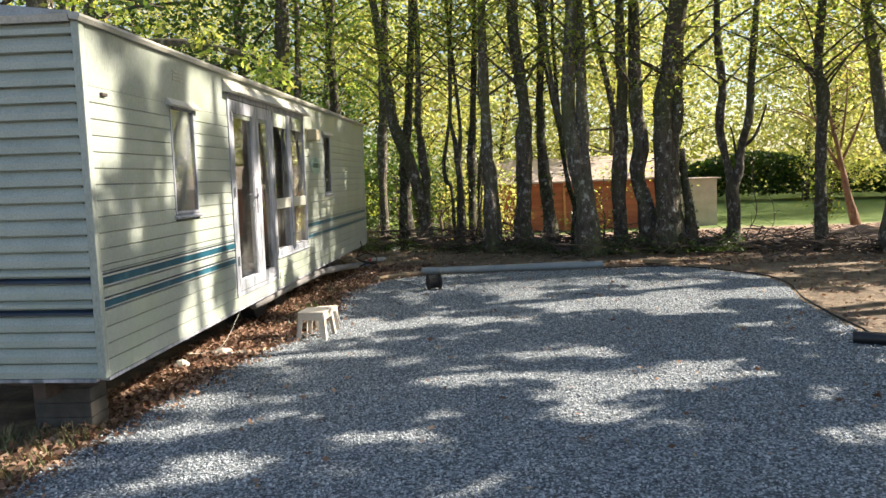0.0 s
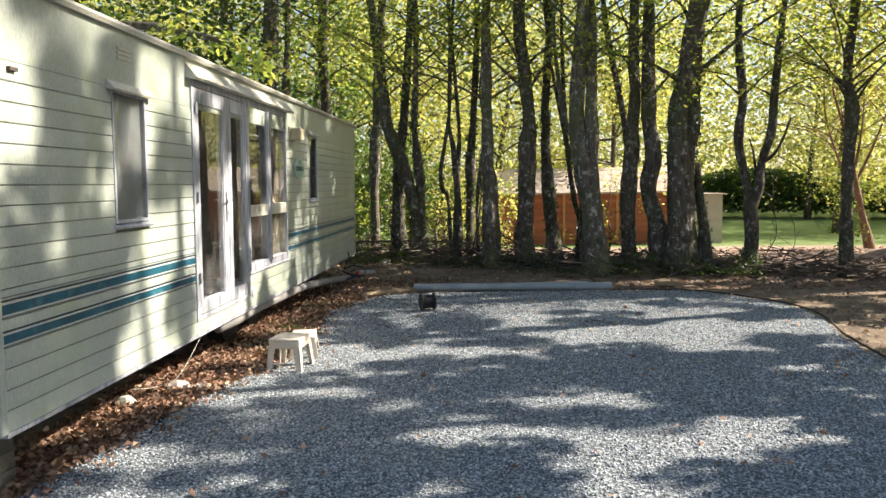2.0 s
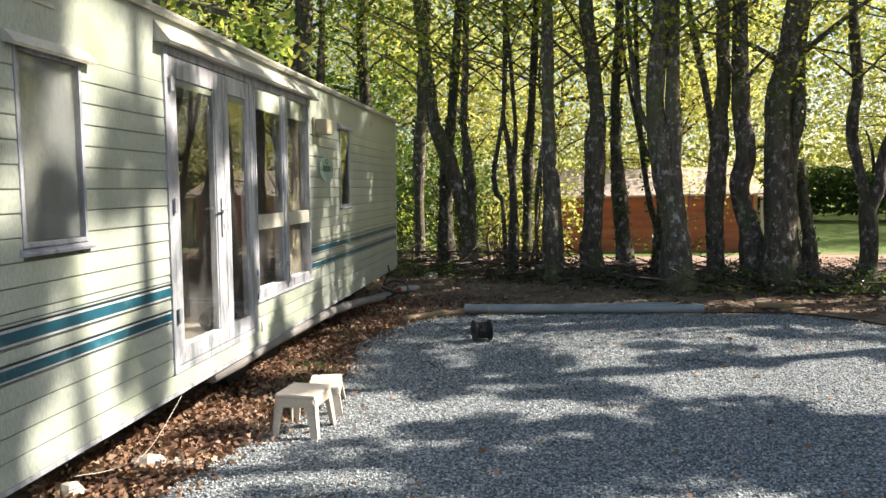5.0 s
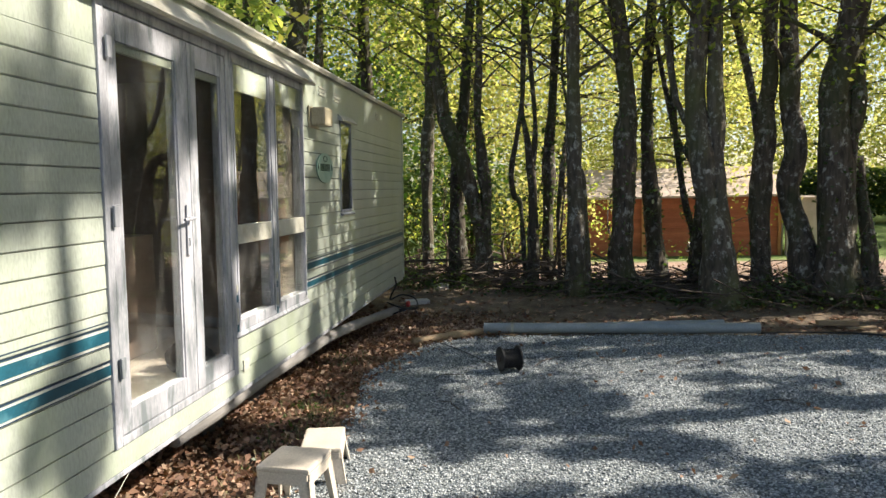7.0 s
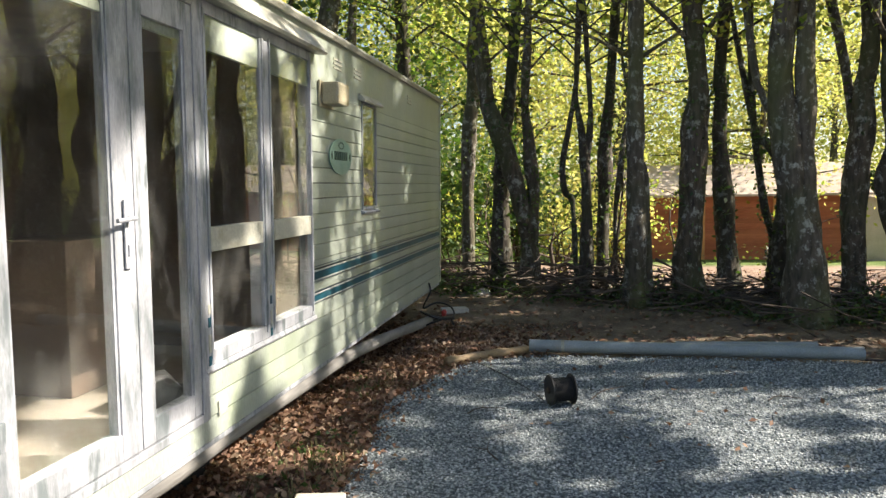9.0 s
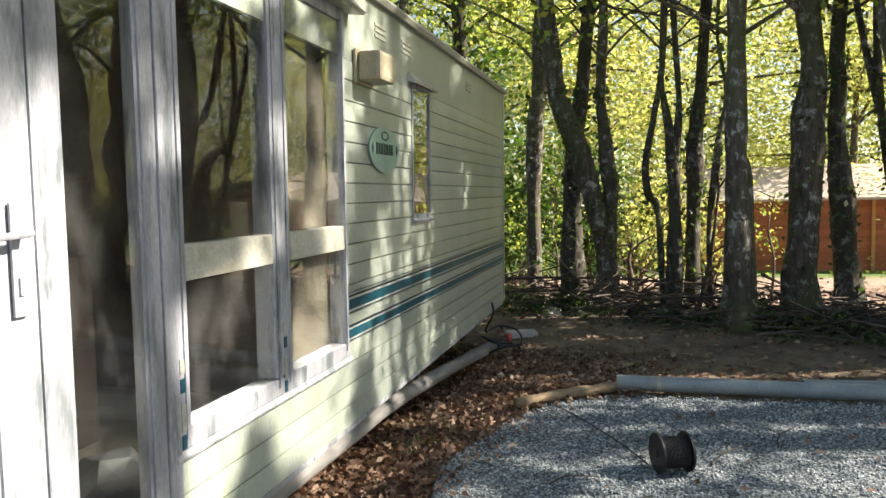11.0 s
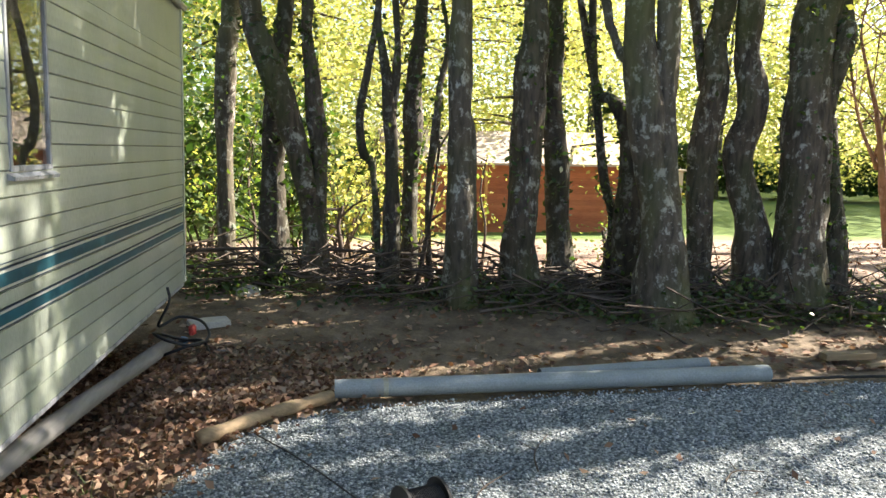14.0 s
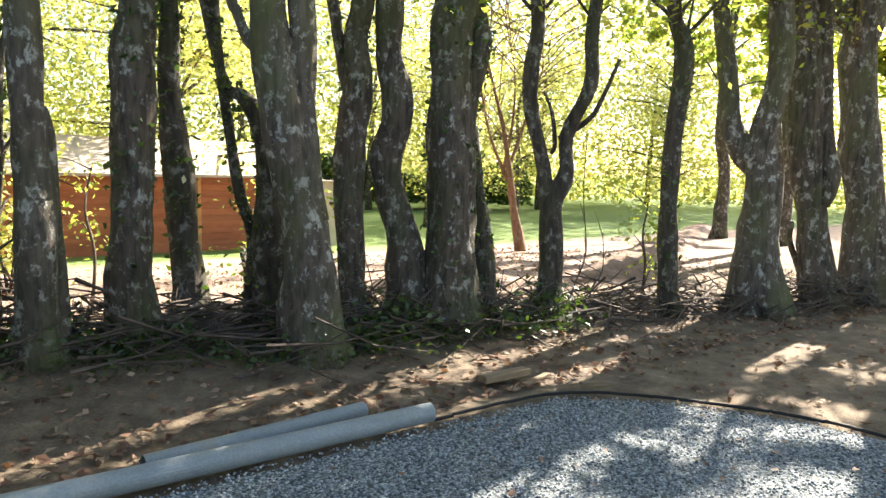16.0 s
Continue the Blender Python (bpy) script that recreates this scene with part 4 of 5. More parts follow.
def far_tree(x, y, h, r, m, label, lean=0.0, n=5200, size=0.15, low=0.25, bark=None):
    g = np.random.default_rng(int(abs(x * 53 + y * 17)) + 3)
    t = thing("tree", (x, y, ground_height(x, y) - 0.02), label, "tree", "trees beyond the shed")
    b = bmesh.new()
    pts = resample([(0, 0, -0.05), (lean * 0.3, 0.05, h * 0.35), (lean * 0.7 + 0.2 * g.normal(), 0.1, h * 0.7), (lean, 0, h)], 9)
    tube(b, pts, [0.022 * h * (1 - 0.1 * i) for i in range(9)], 7, 0.15, x)
    cs = []
    for k in range(26):
        p = pts[min(8, int(2 + 7 * g.random()))]
        e = p + Vector((g.normal() * r * 0.5, g.normal() * r * 0.5, g.uniform(-0.05, 0.18) * h))
        e.z = max(e.z, h * low)
        tube(b, [p, p.lerp(e, 0.5) + Vector((0, 0, 0.1)), e], [0.05, 0.035, 0.012], 4)
        cs += [tuple(e), tuple(p.lerp(e, 0.7))]
    part("trunk", b, bark or M_BARK, t, smooth=True)
    pp = cluster_points(cs, n // len(cs), (0.26 * r, 0.26 * r, 0.2 * r), g)
    pp[:, 2] = np.maximum(pp[:, 2], h * low * 0.6)
    leaf_part("crown", leaves(pp, size, 0.4, g), m, t)
    return t


SUNLIT = "sunlit yellow-green broadleaf tree beyond the yard"
tree((9.79, 19.5), [[(9.79, 0.00, 0.110), (9.54, 0.77, 0.090), (9.38, 1.41, 0.077), (9.16, 2.38, 0.045), (9.00, 3.15, 0.028)], [(9.39, 1.35, 0.045), (8.94, 2.19, 0.028), (8.62, 3.15, 0.018)], [(9.39, 1.41, 0.045), (9.78, 2.25, 0.028), (10.10, 3.28, 0.018)], [(9.36, 1.48, 0.039), (9.45, 2.51, 0.026), (9.58, 3.54, 0.015)]], "small tree with an orange-brown trunk on dry earth", top=5.8, crown=26, per=44, size=0.10, low=2.3, reach=1.9, group="trees beyond the shed", bark=M_BARK_RED, leaf=M_LEAF_FAR, seg=10)
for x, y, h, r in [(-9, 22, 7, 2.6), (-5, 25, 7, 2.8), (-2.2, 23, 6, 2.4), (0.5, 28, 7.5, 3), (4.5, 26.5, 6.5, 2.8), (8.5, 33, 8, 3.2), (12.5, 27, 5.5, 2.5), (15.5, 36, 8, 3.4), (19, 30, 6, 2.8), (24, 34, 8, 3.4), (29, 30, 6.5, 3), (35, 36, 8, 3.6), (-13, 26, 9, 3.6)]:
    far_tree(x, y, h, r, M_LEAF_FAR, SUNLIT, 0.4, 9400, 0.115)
for x, y, h, r in [(-7.5, 13.5, 9, 2.8), (-5.2, 15.8, 8, 2.6), (-10, 17, 10, 3.2), (-4.2, 18.5, 7.5, 2.4), (-7.5, 9.5, 9, 2.8)]:
    far_tree(x, y, h, r, M_LEAF_DARK, "dark green tree behind the caravan", 0.3, 5200, 0.13)


def far_woods():
    g = np.random.default_rng(11)
    n = 230000
    a = g.uniform(-0.75, 1.15, n)
    d = g.uniform(44, 60, n)
    p = np.column_stack([np.sin(a) * d, np.cos(a) * d + 2, g.uniform(0, 1, n) ** 1.2 * 20])
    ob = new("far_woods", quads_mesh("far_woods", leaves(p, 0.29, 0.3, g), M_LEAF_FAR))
    tagged(ob, "sunlit yellow-green woodland closing the distance", "woods", kind="stuff")
    n = 42000
    a = g.uniform(-0.5, 0.60, n)
    d = g.uniform(39, 42, n)
    p = np.column_stack([np.sin(a) * d, np.cos(a) * d, g.uniform(0, 1, n) ** 0.8 * (1.7 + 0.5 * np.sin(a * 23))])
    ob = new("far_hedge", quads_mesh("far_hedge", leaves(p, 0.26, 0.3, g), M_LEAF_DARK))
    tagged(ob, "dark hedge at the far edge of the lawn", "hedge", kind="stuff")


far_woods()


def shrub(x, y, h, r, m, label, n=2600, size=0.11):
    g = np.random.default_rng(int(abs(x * 71 + y * 29)) + 1)
    t = thing("shrub", (x, y, ground_height(x, y) - 0.02), label, "shrub", "undergrowth shrubs")
    b, cs = bmesh.new(), []
    for k in range(12):
        e = Vector((g.normal() * r * 0.5, g.normal() * r * 0.4, h * g.uniform(0.45, 1.0)))
        tube(b, resample([Vector((0.08 * g.normal(), 0.08 * g.normal(), -0.03)), e * 0.5 + Vector((0.1 * g.normal(), 0, 0.1)), e], 5), [0.022, 0.018, 0.014, 0.01, 0.006], 5)
        cs += [tuple(e), tuple(e * 0.75), tuple(e * 0.5)]
    part("stem", b, M_TWIG, t)
    leaf_part("foliage", leaves(cluster_points(cs, n // len(cs), (0.3 * r, 0.3 * r, 0.16 * h), g), size, 0.3, g), m, t)


for x, y, h, r in [(-3.6, 16.4, 2.6, 1.2), (-2.6, 17.2, 2.2, 1.1), (-4.8, 17.0, 3.2, 1.4), (-1.6, 18.4, 2.4, 1.1)]:
    shrub(x, y, h, r, M_LEAF_DARK, "dense dark green leafy shrub behind the row")
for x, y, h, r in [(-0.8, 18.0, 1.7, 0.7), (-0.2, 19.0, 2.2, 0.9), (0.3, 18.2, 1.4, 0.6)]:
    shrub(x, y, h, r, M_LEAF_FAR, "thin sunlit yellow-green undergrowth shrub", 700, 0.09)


# ---- the shed ----
def shed():
    x0, x1, y0, y1, h = 0.35, 6.12, 23.5, 27.6, 1.60
    s = thing("shed", (x0, y0, -0.33), "low red-brown boarded shed with a pale sheet roof", "shed")
    w, d = x1 - x0, y1 - y0
    part("wall", boxed(0.02, 0.03, 0, w - 0.02, 0.09, h), M_REDWOOD, s)
    part("wall", boxed(0.02, d - 0.06, 0, w - 0.02, d, h), M_REDWOOD, s)
    part("wall", boxed(0.0, 0.09, 0, 0.06, d - 0.06, h), M_REDWOOD, s)
    part("wall", boxed(w, 0.0, 0, w + 0.06, d, h), M_PALEWALL, s)
    for k in range(12):
        part("board", prism(bmesh.new(), [(0.028, 0.13 * k + 0.002), (0.0, 0.13 * k + 0.004), (0.018, 0.13 * k + 0.127), (0.028, 0.13 * k + 0.127)], "x", 0.0, w), M_REDWOOD, s)
    for x in (0.0, 2.2, 3.85, w - 0.07):
        part("post", boxed(x, -0.05, 0.0, x + 0.075, -0.002, h, bevel=0.006), M_ORANGEPOST, s)
    for k in range(6):
        a, b = -0.15 + (w + 0.4) * k / 6, -0.15 + (w + 0.4) * (k + 1) / 6
        r = prism(bmesh.new(), [(-0.25, h - 0.02), (-0.25, h + 0.03 + 0.006 * (k % 2)), (d / 2, h + 0.82 + 0.006 * (k % 2)), (d / 2, h + 0.76)], "x", a + 0.001, b - 0.001)
        part("roof_sheet", r, M_SHEDROOF, s)
    r = prism(bmesh.new(), [(d + 0.25, h - 0.02), (d + 0.25, h + 0.03), (d / 2, h + 0.82), (d / 2, h + 0.76)], "x", -0.15, w + 0.25)
    part("roof", r, M_SHEDROOF, s)
    t = thing("lean_to", (x1 + 0.08, y0 - 0.2, -0.33), "pale plain wall of a small lean-to against the shed", "lean-to")
    part("wall", boxed(0, 0, -0.03, 1.18, 0.08, 1.5), M_PALEWALL, t)
    part("wall", boxed(1.1, 0.08, -0.03, 1.18, 2.0, 1.5), M_PALEWALL, t)
    part("roof", boxed(-0.02, -0.1, 1.5, 1.28, 2.1, 1.54, bevel=0.01), M_SHEDROOF, t)


shed()


# ---- loose things in the yard ----
def pipe(name, a, b, r, m, label, collar=False):
    a, b = Vector(a), Vector(b)
    t = thing(name, a, label, "pipe", "pipes at the yard's edge")
    bm = bmesh.new()
    d, seg = b - a, 24
    side = Vector((-d.y, d.x, 0)).normalized()
    rings = []
    for o, rr in ((Vector(), r), (d, r), (d, r - 0.006), (Vector(), r - 0.006)):
        rings.append([bm.verts.new(o + (side * math.cos(2 * math.pi * k / seg) + Vector((0, 0, 1)) * math.sin(2 * math.pi * k / seg)) * rr) for k in range(seg)])
    for i in range(4):
        for k in range(seg):
            bm.faces.new((rings[i][k], rings[i][(k + 1) % seg], rings[(i + 1) % 4][(k + 1) % seg], rings[(i + 1) % 4][k]))
    part("tube", bm, m, t, smooth=False)
    if collar:
        c = d.normalized()
        bm = bmesh.new()
        tube(bm, [Vector(c * s) for s in (0.30, 0.33)], [r + 0.002, r + 0.002], 24)
        part("printed_band", bm, M_TRIM, t, "pale printed mark")
    return t


pipe("drain_pipe", (-0.91, 11.66, 0.078), (2.02, 11.68, 0.078), 0.058, M_PVC, "long grey plastic drain pipe lying on the ground", True)
pipe("drain_pipe", (0.45, 11.83, 0.062), (1.72, 11.95, 0.066), 0.052, M_PVC, "shorter grey plastic drain pipe beside a long one")


def round_pole(name, pts, r, m, label, category, group=""):
    t = thing(name, pts[0], label, category, group)
    b = bmesh.new()
    line = resample([Vector(p) - Vector(pts[0]) for p in pts], 14)
    tube(b, line, [r * (1 + 0.08 * math.sin(i * 1.7)) for i in range(14)], 12, 0.08, pts[0][0])
    part("pole", b, m, t, smooth=True)
    return t


round_pole("edging_log", [(-1.60, 11.02, 0.06), (-1.27, 11.32, 0.065), (-0.93, 11.60, 0.055)], 0.037, M_LOG, "tan round wooden log edging the gravel", "log")
round_pole("waste_pipe", [(-2.21, 7.3, 0.366), (-2.18, 10.0, 0.33), (-2.13, 12.75, 0.09)], 0.05, M_POLE, "weathered grey waste pipe slung along the caravan's lower edge", "pipe")


def stool(x, y, turn, w, d, h, label):
    t = thing("step_stool", (x, y, 0.02), label, "stool", "plastic step stools")
    t.rotation_euler = (0, 0, radians(turn))
    b = boxed(-w / 2, -d / 2, h - 0.03, w / 2, d / 2, h, bevel=0.012)
    part("seat", b, M_PLASTIC, t, smooth=False)
    b = bmesh.new()
    for q in ((-w / 2 + .01, -d / 2, w / 2 - .01, -d / 2 + .014), (-w / 2 + .01, d / 2 - .014, w / 2 - .01, d / 2), (-w / 2, -d / 2 + .01, -w / 2 + .014, d / 2 - .01), (w / 2 - .014, -d / 2 + .01, w / 2, d / 2 - .01)):
        box(b, q[0], q[1], h - 0.085, q[2], q[3], h - 0.028, 0.003)
    part("apron", b, M_PLASTIC, t)
    for sx in (-1, 1):
        for sy in (-1, 1):
            b = bmesh.new()
            for lo, hi in (((0.0, 0.0), (0.06, 0.014)), ((0.0, 0.0), (0.014, 0.06))):
                vs = bmesh.ops.create_cube(b, size=1.0)["verts"]
                for v in vs:
                    up = v.co.z > 0
                    u, k = (hi[0] if v.co.x > 0 else lo[0]), (hi[1] if v.co.y > 0 else lo[1])
                    u, k = (u, k) if up else (u * 0.75 + 0.002, k * 0.75 + 0.002)
                    out = 0.0 if up else 0.022
                    v.co = Vector((sx * (w / 2 - u + out), sy * (d / 2 - k + out), h - 0.06 if up else 0.0))
            part("leg", b, M_PLASTIC, t)
    return t


stool(-1.55, 7.25, -6, 0.28, 0.29, 0.285, "cream plastic step stool with stained top on gravel edge")
stool(-1.56, 7.76, 12, 0.23, 0.37, 0.2, "lower cream plastic step stool with a leaf on it")


def cable_reel(x, y):
    t = thing("cable_reel", (x, y, 0.025), "black plastic cable reel lying on its rims in the gravel", "reel")
    t.rotation_euler = (0, 0, radians(22))
    r = 0.110
    for s in (-0.082, 0.082):
        b = bmesh.new()
        bmesh.ops.create_cone(b, cap_ends=True, segments=32, radius1=r, radius2=r, depth=0.012, matrix=pose(s, 0, r, 0, 90, 0))
        part("flange", b, M_BLACK, t)
        b = bmesh.new()
        bmesh.ops.create_cone(b, cap_ends=True, segments=20, radius1=0.024, radius2=0.02, depth=0.02, matrix=pose(s * 1.08, 0, r, 0, 90, 0))
        part("hub", b, M_STEEL, t)
    b = bmesh.new()
    pts, rad = [], []
    for i in range(41):
        pts.append(Vector((-0.075 + 0.15 * i / 40, 0, r)))
        rad.append(0.082 + 0.003 * (i % 2))
    tube(b, pts, rad, 24)
    part("wound_cable", b, M_RUBBER, t)


cable_reel(-0.57, 10.03)


def cable(name, pts, r, m, label):
    t = thing(name, pts[0], label, "cable")
    b = bmesh.new()
    n = 10 * len(pts)
    tube(b, resample([Vector(p) - Vector(pts[0]) for p in pts], n), [r] * n, 6)
    part("strand", b, m, t, smooth=True)


cable("loose_cable", [(-1.35, 11.15, 0.03), (-1.1, 10.8, 0.034), (-0.85, 10.4, 0.032), (-0.7, 10.1, 0.034)], 0.004, M_BLACK, "thin black cable lying across the gravel to the reel")
coil = [(-2.0 + 0.19 * math.cos(k * 0.9), 12.6 + 0.19 * math.sin(k * 0.9), 0.05 + 0.012 * k + 0.05 * math.sin(k * 1.3)) for k in range(18)]
cable("coiled_hose", coil + [(-2.1, 12.7, 0.42), (-2.12, 12.75, 0.52)], 0.011, M_BLACK, "black hose coiled over the pipe end, hanging from the caravan")


def lump(name, x, y, z, sx, sy, sz, m, label, category, turn=0):
    b = bmesh.new()
    bmesh.ops.create_icosphere(b, subdivisions=2, radius=1)
    for v in b.verts:
        q = v.co * (1 + 0.35 * noise.noise((v.co.x * 1.6 + x * 7, v.co.y * 1.6 + y, v.co.z * 1.6)))
        v.co = Vector((q.x * sx, q.y * sy, max(q.z, -0.6) * sz))
    ob = new(name, mesh_of(b, name, m))
    ob.location, ob.rotation_euler = (x, y, z + 0.55 * sz), (0, 0, radians(turn))
    return tagged(ob, label, category)


blk = thing("concrete_block", (-1.93, 13.3, 0.03), "pale grey concrete block lying on bare soil", "block")
blk.rotation_euler = (0, 0, radians(20))
part("block", boxed(-0.16, -0.10, 0.0, 0.16, 0.10, 0.11, bevel=0.012), M_BLOCK, blk)
lump("flat_stone", -1.75, 12.75, 0.0, 0.2, 0.1, 0.025, M_POLE, "flat pale stone half sunk in leaf litter", "stone")
lump("stone", -1.72, 14.25, 0.03, 0.12, 0.10, 0.14, M_STONE, "pale broken stone under the trees", "stone")
lump("red_cap", -2.0, 13.0, 0.1, 0.03, 0.06, 0.05, M_RED, "small red plastic cap by the hose", "cap")
lump("blue_rag", -2.05, 12.9, 0.06, 0.035, 0.05, 0.03, M_BLUE, "faded blue plastic scrap by the hose", "scrap")
lump("white_tub", -2.30, 6.62, 0.0, 0.11, 0.08, 0.05, M_PLASTIC, "dirty white tub scrap in the leaves", "scrap")
lump("foam_scrap", -2.5, 6.2, 0.0, 0.08, 0.06, 0.05, M_TRIM, "white foam scrap in the leaves", "scrap")
lump("foam_scrap", -2.08, 6.65, 0.0, 0.14, 0.05, 0.025, M_TRIM, "flat white foam scrap in the leaves", "scrap")
cable("rope", [(-2.4, 6.1, 0.16), (-2.32, 6.3, 0.12), (-2.25, 6.55, 0.14), (-2.2, 6.95, 0.41)], 0.0022, M_TRIM, "pale cord hanging under the caravan")
pipe("black_pipe", (3.35, 6.42, 0.07), (3.95, 6.15, 0.07), 0.055, M_BLACK, "short black plastic pipe at the gravel edge")
b = thing("timber_offcut", (2.75, 12.05, 0.03), "short pale timber offcut on bare soil", "timber")
part("board", boxed(0, 0, 0, 0.42, 0.09, 0.05, bevel=0.006), M_LOG, b)


# dark edging strip along the gravel
def edging():
    t = tagged(new("edging"), "dark membrane edge along the gravel", "edging", kind="structure")
    stretch = resample([(3.62, 6.0, 0), (3.80, 8.3, 0), (4.10, 9.6, 0), (4.05, 10.45, 0), (3.65, 11.15, 0), (3.08, 11.66, 0), (2.0, 11.70, 0)], 34)
    for a, c in zip(stretch, stretch[1:]):
        b = bmesh.new()
        j = Vector((0, 0, 0.012 * noise.noise((a.x * 3, a.y * 3, 4))))
        tube(b, [a + Vector((0, 0, 0.022)) + j, c + Vector((0, 0, 0.022)) + j], [0.011, 0.011], 6)
        part("edging_strip", b, M_RUBBER, t)


edging()


# ---- litter, twigs and undergrowth ----
def litter():
    g = np.random.default_rng(21)
    n = 27000
    y = g.uniform(2.6, 13.6, n)
    x = -2.75 + 2.5 * g.beta(1.2, 2.2, n)
    keep = np.array([not inside_gravel(a - 0.1 * g.random() ** 3 * 3, c) for a, c in zip(x, y)])
    x, y = x[keep], y[keep]
    p = np.column_stack([x, y, 0.012 + 0.05 * g.random(len(x)) ** 2])
    ob = new("leaf_litter", quads_mesh("leaf_litter", leaves(p, 0.05, 0.6, g, 0.3), M_LITTER))
    tagged(ob, "brown fallen leaves heaped along the caravan", "leaves", kind="stuff")
    # leaves behind the log, made sunny by their paler colour
    p = cluster_points([(-1.75, 11.62, 0.03), (-1.5, 11.72, 0.03), (-1.25, 11.8, 0.03), (-1.0, 11.86, 0.03)], 170, (0.14, 0.09, 0.03), g)
    p[:, 2] = np.clip(p[:, 2], 0.015, 0.09)
    ob = new("sunlit_leaf_heap", quads_mesh("sunlit_leaf_heap", leaves(p, 0.055, 0.5, g, 0.3), M_LITTER_SUNLIT))
    tagged(ob, "dry curled leaves behind the log, coloured pale to look sunlit", "leaves", kind="stuff")
    n = 10000
    p = np.column_stack([g.uniform(-4, 11, n), 11.9 + 8.5 * g.random(n) ** 1.7, np.zeros(n)])
    p[:, 2] = [ground_height(a, c) + 0.01 for a, c in p[:, :2]]
    ob = new("scattered_leaves", quads_mesh("scattered_leaves", leaves(p, 0.065, 0.8, g), M_LITTER))
    tagged(ob, "dry brown leaves scattered on the soil", "leaves", kind="stuff")
    n = 3200
    p = np.column_stack([g.uniform(3.75, 9.5, n), g.uniform(2, 12, n), np.zeros(n)])
    p = p[[not inside_gravel(a, c) for a, c in p[:, :2]]]
    p[:, 2] = [ground_height(a, c) + 0.008 for a, c in p[:, :2]]
    ob = new("soil_leaves", quads_mesh("soil_leaves", leaves(p, 0.06, 0.8, g), M_LITTER))
    tagged(ob, "dry leaves scattered on bare soil beside the gravel", "leaves", kind="stuff")
    n = 420
    p = np.column_stack([g.uniform(-1.6, 3.6, n), g.uniform(1, 11.4, n), np.full(n, 0.045)])
    ob = new("fallen_leaves", quads_mesh("fallen_leaves", leaves(p, 0.05, 0.75, g), M_LITTER))
    tagged(ob, "few tan fallen leaves on the gravel", "leaves", kind="stuff")


litter()


def row_y(x):
    """The line on which the trunks stand."""
    return np.interp(x, (-3, -1, 0, 1, 2, 3.5, 4.6, 6, 8, 9), (14.9, 14.45, 14.1, 13.95, 13.5, 13.5, 13.35, 13.0, 12.55, 12.4))


def brushwood():
    g = np.random.default_rng(31)
    b = bmesh.new()
    for k in range(1500):
        x = g.uniform(-3.2, 9.0)
        y = float(row_y(x)) + 0.12 + 0.36 * g.normal()
        z = ground_height(x, y) + abs(g.normal()) * (0.20 if x < 0.6 else 0.13)
        a, ln = g.normal() * 0.7 + (0 if g.random() < 0.75 else 1.5), g.uniform(0.25, 1.1)
        d = Vector((math.cos(a), math.sin(a) * 0.5, g.normal() * 0.22)) * ln
        o = Vector((x, y, z))
        tube(b, [o - d * 0.5, o + Vector((0.03 * g.normal(), 0.03 * g.normal(), 0.05 * g.normal())), o + d * 0.5], [0.006 + 0.012 * g.random() ** 2, 0.008, 0.004], 4, cap=False)
    tagged(new("brushwood", mesh_of(b, "brushwood", M_TWIG)), "tangled dry branches piled between the trunks", "branches", kind="stuff")
    n = 9500
    x = g.uniform(-3.2, 4.7, n)
    y = row_y(x) - 0.12 + 0.26 * g.normal(size=n)
    p = np.column_stack([x, y, 0.10 + 0.22 * g.random(n) ** 2 * (1 + 0.8 * np.sin(x * 5.1) * np.sin(x * 2.3 + 1))])
    tagged(new("ground_ivy", quads_mesh("ground_ivy", leaves(p, 0.06, 0.5, g), M_IVY)), "dark ivy covering the ground below the trunks", "ivy", kind="stuff")


brushwood()
round_pole("fallen_branch", [(0.9, 13.95, 0.38), (1.4, 14.0, 0.22), (2.0, 13.6, 0.10)], 0.045, M_TWIG, "fallen bare branch propped between trunks", "branch")
for z in (0.36, 0.52):
    round_pole("fence_rail", [(-2.9, 14.55, z), (-1.4, 14.6, z + 0.03), (0.3, 14.3, z - 0.02)], 0.016, M_TWIG, "thin dead branch laid across the trunks", "branch", "laid branches")


# ---- saplings, stubs and small debris ----
def sapling(x, y, pts, r, label, leafy=0):
    t = thing("sapling", (x, y, ground_height(x, y) - 0.02), label, "sapling", "young stems between the trunks")
    b = bmesh.new()
    n = 5 * len(pts)
    line = resample([Vector(p) for p in pts], n)
    tube(b, line, [r * (1 - 0.75 * i / n) for i in range(n)], 7, 0.15, x)
    g = np.random.default_rng(int(abs(x * 37 + y * 11)) + 9)
    tips = []
    for i in range(3, n - 1, 3):
        e = line[i] + Vector((0.28 * g.normal(), 0.2 * g.normal(), 0.18 + 0.1 * g.normal()))
        part("twig", tube(bmesh.new(), [line[i], line[i].lerp(e, 0.5) + Vector((0, 0, 0.03)), e], [r * 0.4, r * 0.3, r * 0.12], 4), M_TWIG, t)
        tips.append(tuple(e))
    part("stem", b, M_TWIG, t, smooth=True)
    if leafy:
        leaf_part("foliage", leaves(cluster_points(tips, leafy, 0.12, g), 0.06, 0.3, g), M_LEAF, t)
    return t


